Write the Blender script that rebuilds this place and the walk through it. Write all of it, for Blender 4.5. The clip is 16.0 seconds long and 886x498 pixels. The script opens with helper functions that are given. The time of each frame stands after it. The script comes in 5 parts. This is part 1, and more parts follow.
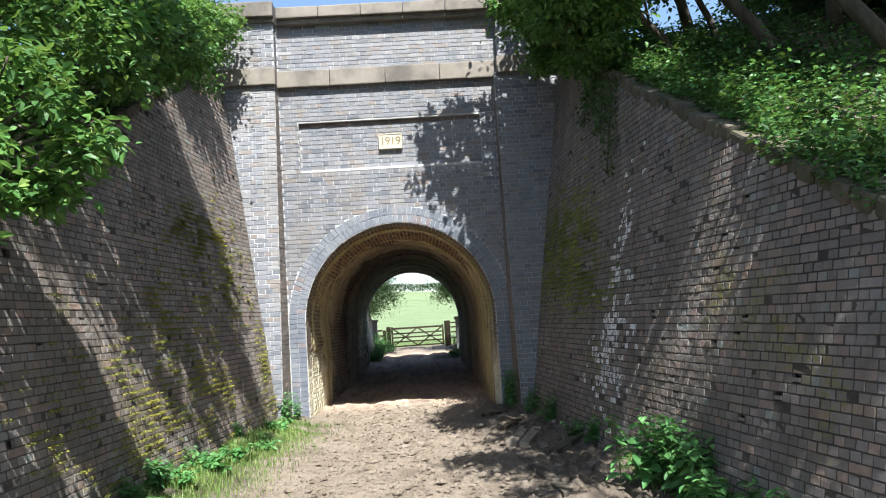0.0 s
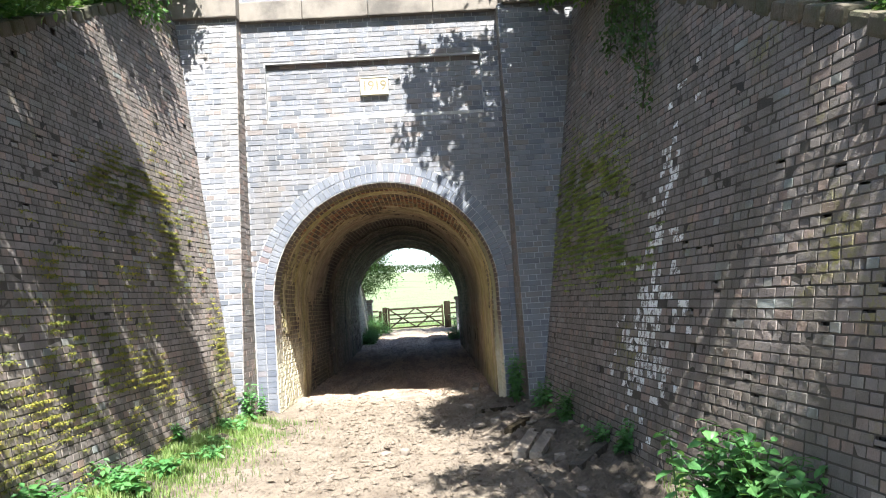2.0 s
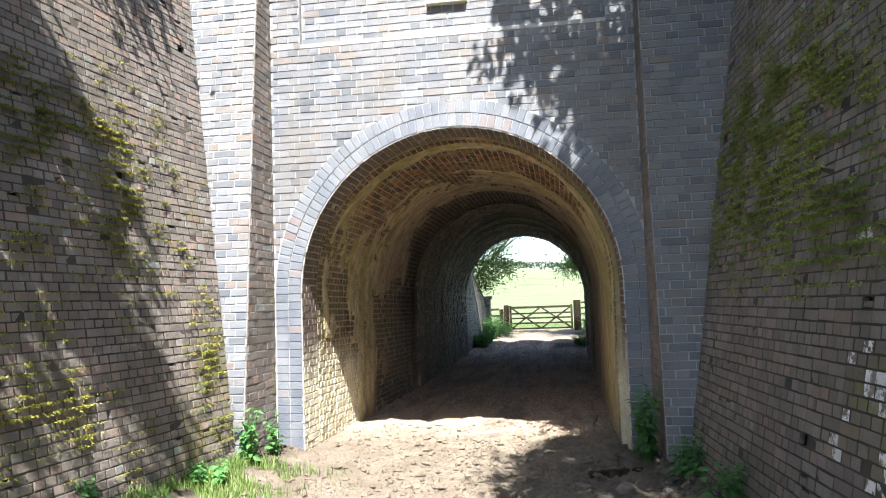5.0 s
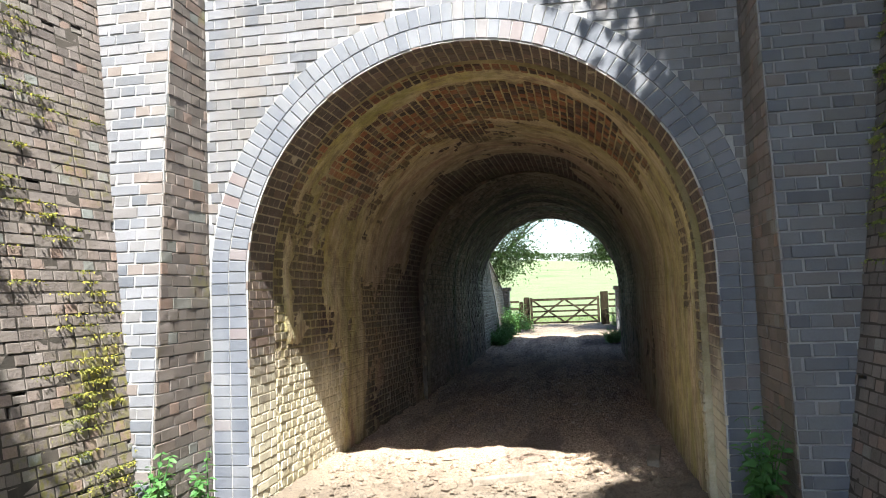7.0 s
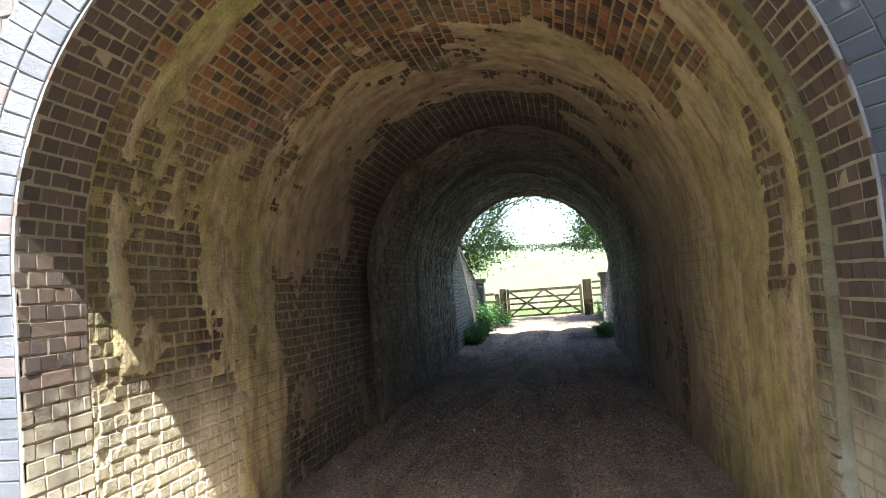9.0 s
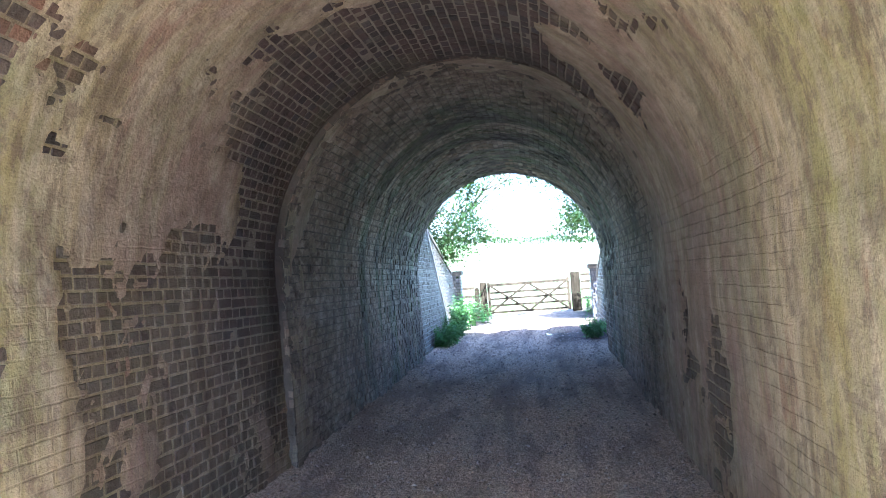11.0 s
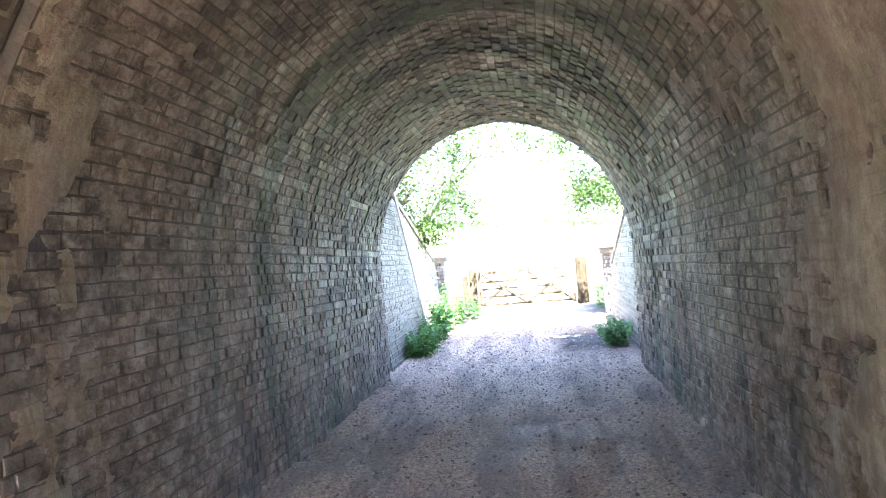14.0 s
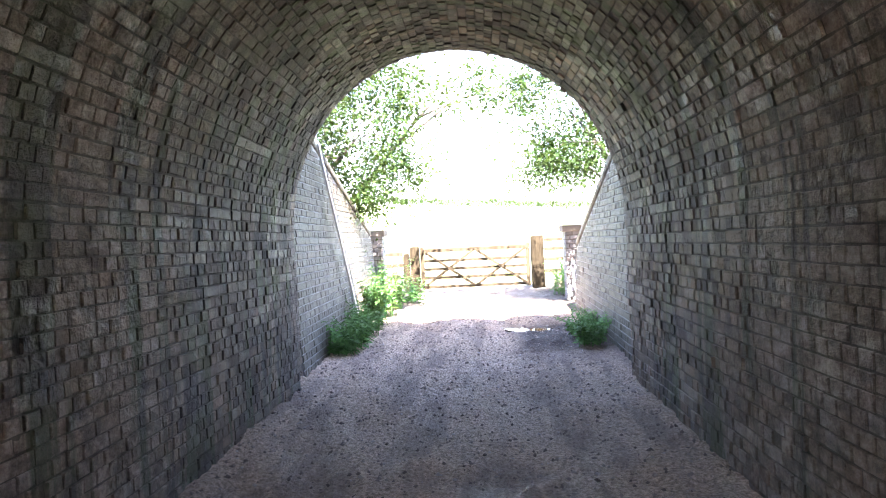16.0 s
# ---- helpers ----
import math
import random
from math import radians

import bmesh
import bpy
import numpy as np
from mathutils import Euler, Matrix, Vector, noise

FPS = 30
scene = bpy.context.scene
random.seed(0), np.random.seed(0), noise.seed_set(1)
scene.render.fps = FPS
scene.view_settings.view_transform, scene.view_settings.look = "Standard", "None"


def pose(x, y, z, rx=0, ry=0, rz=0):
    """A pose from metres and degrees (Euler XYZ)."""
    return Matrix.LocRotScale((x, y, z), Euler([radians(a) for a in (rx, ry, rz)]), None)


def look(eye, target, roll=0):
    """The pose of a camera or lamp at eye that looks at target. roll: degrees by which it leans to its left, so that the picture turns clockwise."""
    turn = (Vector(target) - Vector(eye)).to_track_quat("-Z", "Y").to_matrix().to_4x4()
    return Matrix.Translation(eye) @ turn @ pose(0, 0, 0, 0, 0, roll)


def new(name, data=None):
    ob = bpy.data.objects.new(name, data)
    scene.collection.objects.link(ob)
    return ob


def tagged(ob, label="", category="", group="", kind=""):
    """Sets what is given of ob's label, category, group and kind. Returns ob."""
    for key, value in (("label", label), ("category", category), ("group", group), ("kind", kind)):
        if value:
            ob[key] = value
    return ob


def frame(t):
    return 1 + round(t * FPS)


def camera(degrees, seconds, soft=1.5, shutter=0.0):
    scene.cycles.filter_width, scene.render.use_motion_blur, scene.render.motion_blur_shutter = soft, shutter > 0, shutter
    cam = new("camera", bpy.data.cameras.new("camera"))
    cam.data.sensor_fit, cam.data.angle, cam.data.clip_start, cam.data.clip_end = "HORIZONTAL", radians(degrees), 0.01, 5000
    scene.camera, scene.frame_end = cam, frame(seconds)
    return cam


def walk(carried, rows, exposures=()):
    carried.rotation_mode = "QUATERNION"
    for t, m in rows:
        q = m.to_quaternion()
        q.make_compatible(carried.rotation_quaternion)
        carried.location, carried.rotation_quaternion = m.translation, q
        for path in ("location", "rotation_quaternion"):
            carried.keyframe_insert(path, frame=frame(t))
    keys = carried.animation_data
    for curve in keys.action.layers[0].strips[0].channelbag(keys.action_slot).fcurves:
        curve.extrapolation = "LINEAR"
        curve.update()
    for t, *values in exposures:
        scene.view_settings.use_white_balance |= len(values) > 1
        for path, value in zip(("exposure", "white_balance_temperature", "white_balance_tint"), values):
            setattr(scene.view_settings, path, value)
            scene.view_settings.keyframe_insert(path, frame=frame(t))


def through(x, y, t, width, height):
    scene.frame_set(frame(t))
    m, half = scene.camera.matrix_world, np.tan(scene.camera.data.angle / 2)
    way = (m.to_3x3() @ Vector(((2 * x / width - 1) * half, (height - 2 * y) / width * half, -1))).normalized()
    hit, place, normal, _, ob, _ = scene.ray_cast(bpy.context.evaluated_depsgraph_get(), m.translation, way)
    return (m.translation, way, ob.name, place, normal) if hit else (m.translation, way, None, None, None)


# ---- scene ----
cam = camera(61.5, 16.0, soft=1.1)
METRES, EYE, TILT, LEAN, TURN = 17.9, 1.74, -3.8, 0.0, -2.0
ROWS = [
    (0.0, 0.0, 0.0, 0.0, 0.59, 9.08, 3.67),
    (0.5, 0.003, 0.0249, -0.0014, 0.72, 8.19, 4.54),
    (1.0, 0.0037, 0.0501, -0.0016, 0.85, 7.79, 4.1),
    (1.5, 0.0045, 0.0785, 0.0004, 0.8, 7.69, 3.78),
    (2.0, 0.0065, 0.1115, 0.0035, 0.79, 7.68, 3.61),
    (2.5, 0.0056, 0.145, 0.0053, 0.63, 7.58, 3.57),
    (3.0, 0.0087, 0.1776, 0.0054, 0.53, 10.07, 2.75),
    (3.5, 0.0149, 0.2105, 0.0069, 1.03, 9.98, 2.35),
    (4.0, 0.0233, 0.24, 0.0087, 4.01, 9.36, 1.9),
    (4.5, 0.0309, 0.27, 0.0127, 10.14, 8.41, 1.04),
    (7.0, 0.0083, 0.4289, 0.0231, 12.69, 7.32, 1.32),
    (7.5, -0.0004, 0.4603, 0.0249, 11.39, 7.33, 1.61),
    (8.0, -0.0046, 0.4919, 0.0259, 11.3, 7.56, 1.79),
    (8.5, -0.0087, 0.526, 0.0275, 11.12, 7.21, 3.29),
    (11.0, -0.0088, 0.6806, 0.0366, 9.98, 6.28, 3.66),
    (11.5, -0.0068, 0.7115, 0.0376, 9.34, 5.62, 3.55),
    (12.0, -0.0078, 0.7429, 0.0405, 9.07, 5.26, 3.18),
    (12.5, -0.013, 0.7746, 0.0431, 9.11, 4.74, 3.75),
    (13.0, -0.0164, 0.8055, 0.0475, 9.26, 5.07, 4.06),
    (13.5, -0.0221, 0.8366, 0.0498, 9.39, 5.03, 4.31),
    (14.0, -0.0251, 0.8662, 0.0514, 9.47, 5.1, 4.0),
    (14.5, -0.03, 0.8948, 0.0532, 9.57, 4.92, 3.97),
    (15.0, -0.0324, 0.9248, 0.0542, 9.53, 4.46, 3.63),
    (15.5, -0.0346, 0.9565, 0.0577, 8.88, 3.55, 2.85),
    (16.0, -0.0397, 0.9884, 0.0577, 4.97, 3.11, 2.49),
]
walk(cam, [(t, pose(0, 0, EYE, TILT, LEAN, TURN) @ pose(METRES * x, METRES * y, METRES * z, 90 + pitch, roll, yaw)) for t, x, y, z, yaw, pitch, roll in ROWS],
     [(0.0, 1.75, 6100, 8), (0.5, 2.4, 6100, 8), (1.5, 2.36, 6150, 9), (2.5, 2.3, 6150, 9), (4.5, 2.3, 6200, 9), (7.0, 2.2, 6350, 8), (8.7, 2.45, 6350, 8), (10.8, 4.2, 5000, 13), (11.5, 4.65, 5250, 12), (12.5, 5.25, 5650, 14), (13.2, 5.6, 5850, 15), (14.0, 5.7, 6150, 17), (15.5, 5.3, 6550, 22), (16.0, 4.98, 6700, 23)])

# ---- light ----
SUN = Vector((0.2, -1.0, 1.5)).normalized()
world = bpy.data.worlds.new("sky")
scene.world = world
world.use_nodes = True
wn = world.node_tree
sky = wn.nodes.new("ShaderNodeTexSky")
sky.sky_type, sky.sun_disc = "NISHITA", False
sky.sun_elevation = math.asin(SUN.z)
sky.sun_rotation = math.atan2(SUN.x, SUN.y)
wn.links.new(sky.outputs[0], wn.nodes["Background"].inputs[0])
wn.nodes["Background"].inputs[1].default_value = 0.079
sun = new("sun", bpy.data.lights.new("sun", "SUN"))
sun.data.energy, sun.data.angle, sun.data.color = 5.0, radians(0.47), (1.0, 0.95, 0.86)
sun.matrix_world = look(SUN * 60, (0, 0, 0))

# ---- materials ----


class Nodes:
    """A short way to wire a material."""

    def __init__(self, name):
        self.mat = bpy.data.materials.new(name)
        self.mat.use_nodes = True
        self.t = self.mat.node_tree
        self.b = self.t.nodes["Principled BSDF"]
        self.out = self.t.nodes["Material Output"]
        self.pos = self.t.nodes.new("ShaderNodeNewGeometry")

    def put(self, socket, v):
        if isinstance(v, bpy.types.NodeSocket):
            self.t.links.new(v, socket)
        elif isinstance(v, (tuple, list)) and len(v) == 3 and socket.type == "RGBA":
            socket.default_value = (*v, 1)
        else:
            socket.default_value = v

    def math(self, op, a, b=0.0, clamp=False):
        n = self.t.nodes.new("ShaderNodeMath")
        n.operation, n.use_clamp = op, clamp
        self.put(n.inputs[0], a)
        self.put(n.inputs[1], b)
        return n.outputs[0]

    def madd(self, a, b, c):
        return self.math("ADD", self.math("MULTIPLY", a, b), c)

    def noise(self, scale, detail=3.0, rough=0.55, stretch=None, shift=0.0):
        v = self.pos.outputs["Position"]
        if stretch or shift:
            m = self.t.nodes.new("ShaderNodeMapping")
            self.put(m.inputs[0], v)
            m.inputs["Location"].default_value = (shift, shift * 1.7, shift * 0.6)
            m.inputs["Scale"].default_value = stretch or (1, 1, 1)
            v = m.outputs[0]
        n = self.t.nodes.new("ShaderNodeTexNoise")
        self.put(n.inputs["Vector"], v)
        self.put(n.inputs["Scale"], scale)
        self.put(n.inputs["Detail"], detail)
        self.put(n.inputs["Roughness"], rough)
        return n.outputs[0]

    def step(self, v, lo, hi):
        n = self.t.nodes.new("ShaderNodeMapRange")
        n.interpolation_type = "SMOOTHSTEP"
        self.put(n.inputs[0], v)
        n.inputs[1].default_value, n.inputs[2].default_value = lo, hi
        return n.outputs[0]

    def axis(self, i):
        n = self.t.nodes.new("ShaderNodeSeparateXYZ")
        self.put(n.inputs[0], self.pos.outputs["Position"])
        return n.outputs[i]

    def ramp(self, v, stops):
        n = self.t.nodes.new("ShaderNodeValToRGB")
        self.put(n.inputs[0], v)
        e = n.color_ramp.elements
        while len(e) < len(stops):
            e.new(0.5)
        for k, (p, c) in enumerate(stops):
            e[k].position, e[k].color = p, (*c, 1)
        return n.outputs[0]

    def mix(self, f, a, b, kind="MIX"):
        n = self.t.nodes.new("ShaderNodeMix")
        n.data_type, n.blend_type = "RGBA", kind
        self.put(n.inputs[0], f)
        self.put(n.inputs[6], a)
        self.put(n.inputs[7], b)
        return n.outputs[2]

    def bump(self, v, dist, strength=1.0):
        n = self.t.nodes.new("ShaderNodeBump")
        self.put(n.inputs["Height"], v)
        n.inputs["Distance"].default_value, n.inputs["Strength"].default_value = dist, strength
        self.put(self.b.inputs["Normal"], n.outputs[0])

    def rand(self, own):
        if own:
            return self.t.nodes.new("ShaderNodeObjectInfo").outputs["Random"]
        return self.pos.outputs["Random Per Island"]

    def done(self, colour, rough, bump=None, dist=0.004, metal=0.0):
        self.put(self.b.inputs["Base Color"], colour)
        self.put(self.b.inputs["Roughness"], rough)
        self.b.inputs["Metallic"].default_value = metal
        if bump is not None:
            self.bump(bump, dist)
        return self.mat


def speckle(n, colour, amount=0.5):
    """Grain at two scales over a colour."""
    g = n.madd(n.noise(140, 2), amount, 1 - amount / 2)
    k = n.madd(n.noise(5, 4, 0.6), amount, 1 - amount / 2)
    f = n.math("MULTIPLY", g, k)
    return n.mix(1.0, colour, f, "MULTIPLY")


def brick_material(name, stops, own, soil, soil_colour, rough, soot=0.5, moss=None, dist=0.004, limed_foot=0.0):
    """Fired brick, each piece of its own shade, under patches of dirt."""
    n = Nodes(name)
    c = speckle(n, n.ramp(n.rand(own), stops), soot)
    run = n.noise(1.0, 5, 0.62, (2.2, 2.2, 0.55))
    c = n.mix(n.math("MULTIPLY", n.step(run, 0.42, 0.68), soil), c, soil_colour)
    if limed_foot:
        edge = n.madd(n.math("SUBTRACT", n.noise(3.0, 5, 0.65), 0.5), 1.2, n.axis(2))
        c = n.mix(n.math("MULTIPLY", n.math("SUBTRACT", 1.0, n.step(edge, 0.7, 1.4)), limed_foot), c, (0.68, 0.64, 0.5))
    if moss:
        lo, hi, col = moss
        m = n.math("MULTIPLY", n.step(n.noise(0.75, 4, 0.6, shift=3.1), lo, hi), n.step(n.noise(22, 3, 0.6), 0.42, 0.6))
        c = n.mix(n.math("MULTIPLY", m, 0.85), c, col)
    r = n.madd(n.noise(9, 3), 0.3, rough - 0.15)
    return n.done(c, r, n.math("ADD", n.noise(60, 4, 0.65), n.math("MULTIPLY", n.noise(240, 2), 0.4)), dist)


def mortar_material(name, light, dark, rough=0.9):
    n = Nodes(name)
    c = n.mix(n.step(n.noise(1.3, 5, 0.65), 0.38, 0.66), light, dark)
    c = speckle(n, c, 0.5)
    return n.done(c, rough, n.noise(90, 4, 0.7), 0.006)


BLUE = [(0.0, (0.0762, 0.0853, 0.105)), (0.25, (0.122, 0.131, 0.154)), (0.6, (0.164, 0.168, 0.189)), (0.85, (0.133, 0.132, 0.14)), (0.95, (0.152, 0.126, 0.117)), (1.0, (0.213, 0.217, 0.229))]
RING = [(0.0, (0.0936, 0.106, 0.135)), (0.5, (0.119, 0.131, 0.162)), (0.9, (0.151, 0.16, 0.185)), (1.0, (0.144, 0.108, 0.108))]
WING = [(0.0, (0.124, 0.105, 0.0976)), (0.4, (0.168, 0.144, 0.131)), (0.7, (0.198, 0.175, 0.164)), (0.9, (0.233, 0.164, 0.134)), (1.0, (0.2, 0.218, 0.209))]
BUFF = [(0.0, (0.05, 0.04, 0.042)), (0.4, (0.085, 0.06, 0.056)), (0.75, (0.112, 0.077, 0.07)), (1.0, (0.07, 0.062, 0.07))]
DEEP = [(0.0, (0.0432, 0.033, 0.0322)), (0.3, (0.0864, 0.064, 0.0552)), (0.6, (0.162, 0.12, 0.0966)), (0.82, (0.232, 0.15, 0.11)), (0.93, (0.205, 0.175, 0.152)), (1.0, (0.367, 0.31, 0.258))]
YELLOW_MOSS = (0.16, 0.15, 0.03)
M = {}
for own in (False, True):
    tag = "_own" if own else ""
    M["blue" + tag] = brick_material("blue_brick" + tag, BLUE, own, 0.4, (0.16, 0.14, 0.12), 0.5)
    M["ring" + tag] = brick_material("ring_brick" + tag, RING, own, 0.25, (0.3, 0.3, 0.3), 0.42, 0.35)
    M["wing" + tag] = brick_material("wing_brick" + tag, WING, own, 0.6, (0.1, 0.088, 0.07), 0.62, 0.95, (0.56, 0.68, YELLOW_MOSS), 0.006)


def wash(n, c, bare, gain):
    """Old ochre limewash and algae over whatever lies below it; bare: a mask of where it has fallen off."""
    y, z = n.axis(1), n.axis(2)
    keep = n.math("MULTIPLY", n.step(n.noise(0.9, 6, 0.68, shift=1.3), 0.33, 0.45), n.math("SUBTRACT", 1.0, bare, True))
    streak = n.noise(1.0, 5, 0.6, (1.6, 5.0, 0.5), 2.2)
    w = n.ramp(streak, [(0.28, (0.19, 0.155, 0.105)), (0.44, (0.36, 0.3, 0.21)), (0.56, (0.47, 0.41, 0.32)), (0.72, (0.3, 0.28, 0.16))])
    w = n.mix(n.math("MULTIPLY", n.step(n.noise(7, 5, 0.7, shift=6.0), 0.5, 0.62), 0.7), w, (0.2, 0.155, 0.12))
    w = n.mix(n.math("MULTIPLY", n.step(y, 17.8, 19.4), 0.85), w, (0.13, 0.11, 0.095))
    olive = n.math("MULTIPLY", n.math("SUBTRACT", 1.0, n.step(y, 14.5, 17.0)), n.step(n.noise(1.1, 4, 0.6, (1, 1.5, 0.5), 15.0), 0.35, 0.6))
    w = n.mix(n.math("MULTIPLY", olive, 0.75), w, (0.3, 0.28, 0.1))
    w = speckle(n, w, 0.5)
    c = n.mix(n.math("MULTIPLY", keep, gain), c, w)
    low = n.math("MULTIPLY", n.math("SUBTRACT", 1.0, n.step(n.madd(n.noise(2.0, 4), 0.9, z), 1.2, 1.75)), n.math("SUBTRACT", 1.0, n.step(y, 14.6, 15.6)))
    return n.mix(n.math("MULTIPLY", low, 0.88), c, speckle(n, n.mix(n.step(n.noise(6, 5, 0.7), 0.4, 0.6), (0.7, 0.66, 0.52), (0.54, 0.49, 0.34)), 0.4))


def lining_material(name, stops, own, mortar, gain):
    n = Nodes(name)
    if mortar:
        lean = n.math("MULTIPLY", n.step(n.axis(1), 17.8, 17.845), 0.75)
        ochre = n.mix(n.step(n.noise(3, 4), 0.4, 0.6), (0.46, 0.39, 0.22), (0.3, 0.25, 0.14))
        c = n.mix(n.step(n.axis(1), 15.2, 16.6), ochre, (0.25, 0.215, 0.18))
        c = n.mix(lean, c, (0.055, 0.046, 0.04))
    else:
        c = n.ramp(n.rand(own), stops)
    c = speckle(n, c, 0.55)
    y, z = n.axis(1), n.axis(2)
    if not mortar:
        red = n.math("MULTIPLY", n.math("MULTIPLY", n.step(z, 2.3, 2.8), n.math("SUBTRACT", 1.0, n.step(y, 14.8, 15.4))), n.step(n.math("FRACT", n.math("MULTIPLY", n.rand(own), 5.7)), 0.3, 0.9))
        c = n.mix(n.math("MULTIPLY", red, 0.75), c, speckle(n, (0.4, 0.17, 0.085), 0.8))
    ring = n.math("MULTIPLY", n.step(y, 16.5, 17.0), n.math("MULTIPLY", n.step(z, 0.8, 1.6), n.math("SUBTRACT", 1.0, n.step(y, 17.85, 17.9))))
    crown = n.math("MULTIPLY", n.step(z, 2.55, 3.0), n.step(n.noise(1.7, 4, 0.6, shift=5.0), 0.42, 0.5))
    c = wash(n, c, n.math("MAXIMUM", ring, crown), gain)
    green = n.math("MULTIPLY", n.step(n.noise(0.8, 5, 0.6, (1.0, 1.4, 0.6), 7.0), 0.54, 0.72), 0.45)
    c = n.mix(green, c, (0.12, 0.13, 0.08))
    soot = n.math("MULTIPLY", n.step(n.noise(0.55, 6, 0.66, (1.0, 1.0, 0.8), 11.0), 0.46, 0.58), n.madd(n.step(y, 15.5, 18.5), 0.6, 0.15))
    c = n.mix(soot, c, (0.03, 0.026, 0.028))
    bloom = n.math("MULTIPLY", n.step(n.noise(3.2, 6, 0.72, (1.0, 1.0, 0.5), 13.0), 0.58, 0.7), 0.3)
    c = n.mix(0.0 if mortar else bloom, c, (0.3, 0.28, 0.25))
    worn = n.math("MULTIPLY", n.step(n.noise(1.3, 6, 0.7, (1.0, 1.0, 0.8), 19.0), 0.36, 0.5), n.math("MULTIPLY", n.step(y, 17.7, 18.2), n.math("SUBTRACT", 1.0, n.step(y, 20.5, 23.0))))
    chips = n.ramp(n.noise(9, 7, 0.78, (1.0, 0.8, 1.2), 21.0), [(0.36, (0.08, 0.06, 0.052)), (0.5, (0.33, 0.25, 0.208)), (0.62, (0.62, 0.52, 0.44))])
    c = n.mix(n.math("MULTIPLY", worn, 0.12 if mortar else 0.6), c, chips)
    seep = n.math("MULTIPLY", n.step(n.noise(1.0, 5, 0.65, (0.3, 2.6, 0.16), 23.0), 0.49, 0.57), n.step(y, 18.5, 20.5))
    c = n.mix(n.math("MULTIPLY", seep, 0.82), c, speckle(n, n.mix(n.step(n.noise(2.5, 4, shift=25.0), 0.4, 0.6), (0.07, 0.088, 0.05), (0.035, 0.034, 0.038)), 0.6))
    damp = n.step(n.noise(0.9, 5, 0.65, (1.0, 0.7, 1.6), 27.0), 0.36, 0.56)
    slick = 0.0 if mortar else n.math("MULTIPLY", n.math("MULTIPLY", damp, n.step(y, 18.5, 20.0)), n.step(n.math("FRACT", n.math("MULTIPLY", n.rand(own), 7.31)), 0.2, 0.9))
    rough = n.math("SUBTRACT", n.madd(n.noise(6, 3), 0.3, 0.54), n.math("MULTIPLY", slick, 0.16))
    n.put(n.b.inputs["Specular IOR Level"], n.madd(slick, 0.15, 0.22))
    h = n.math("ADD", n.noise(40, 5, 0.7), n.math("MULTIPLY", n.noise(9, 4, 0.6), 2.0))
    h = n.math("ADD", h, n.math("MULTIPLY", n.math("MULTIPLY", worn, n.noise(9, 7, 0.78, (1.0, 0.8, 1.2), 21.0)), 3.0))
    return n.done(c, rough, h, 0.013)


for own in (False, True):
    tag = "_own" if own else ""
    M["buff" + tag] = lining_material("limewashed_brick" + tag, BUFF, own, False, 0.3)
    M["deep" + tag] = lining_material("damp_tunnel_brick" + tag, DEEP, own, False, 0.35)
M["pale"] = brick_material("pale_exit_brick", [(0.0, (0.0577, 0.0512, 0.0415)), (0.6, (0.0844, 0.0763, 0.0634)), (1.0, (0.12, 0.109, 0.0922))], False, 0.35, (0.12, 0.102, 0.0691), 0.6)
M["throat"] = brick_material("dark_throat_brick", [(0.0, (0.075, 0.06, 0.06)), (0.6, (0.12, 0.095, 0.09)), (1.0, (0.17, 0.12, 0.1))], False, 0.2, (0.2, 0.17, 0.1), 0.6, limed_foot=0.88)
M["throat_mortar"] = mortar_material("limed_throat_mortar", (0.46, 0.42, 0.32), (0.3, 0.26, 0.18))
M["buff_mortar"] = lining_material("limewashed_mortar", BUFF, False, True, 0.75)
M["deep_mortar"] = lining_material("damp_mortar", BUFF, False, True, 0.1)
M["pale_mortar"] = mortar_material("pale_mortar", (0.36, 0.365, 0.37), (0.24, 0.238, 0.235))
M["white_mortar"] = mortar_material("white_mortar", (0.43, 0.43, 0.43), (0.29, 0.29, 0.285))
M["dark_mortar"] = mortar_material("dark_mortar", (0.07, 0.06, 0.05), (0.03, 0.026, 0.022))


def limed_material():
    n = Nodes("limed_brick")
    c = speckle(n, n.ramp(n.rand(False), WING), 0.6)
    edge = n.math("ADD", n.noise(15, 6, 0.74, (1, 1, 0.8)), n.math("MULTIPLY", n.noise(45, 3, 0.7), 0.25))
    lime = n.math("MULTIPLY", n.step(edge, 0.58, 0.635), 0.97)
    c = n.mix(lime, c, speckle(n, n.mix(n.step(n.noise(5, 3), 0.4, 0.6), (0.8, 0.8, 0.8), (0.62, 0.62, 0.61)), 0.3))
    return n.done(c, 0.85, n.noise(50, 4, 0.7), 0.006)


M["limed"] = limed_material()
M["stone"] = mortar_material("weathered_stone", (0.19, 0.168, 0.143), (0.09, 0.08, 0.07), 0.85)
M["plaque"] = mortar_material("yellow_stone", (0.42, 0.385, 0.29), (0.32, 0.29, 0.215), 0.8)


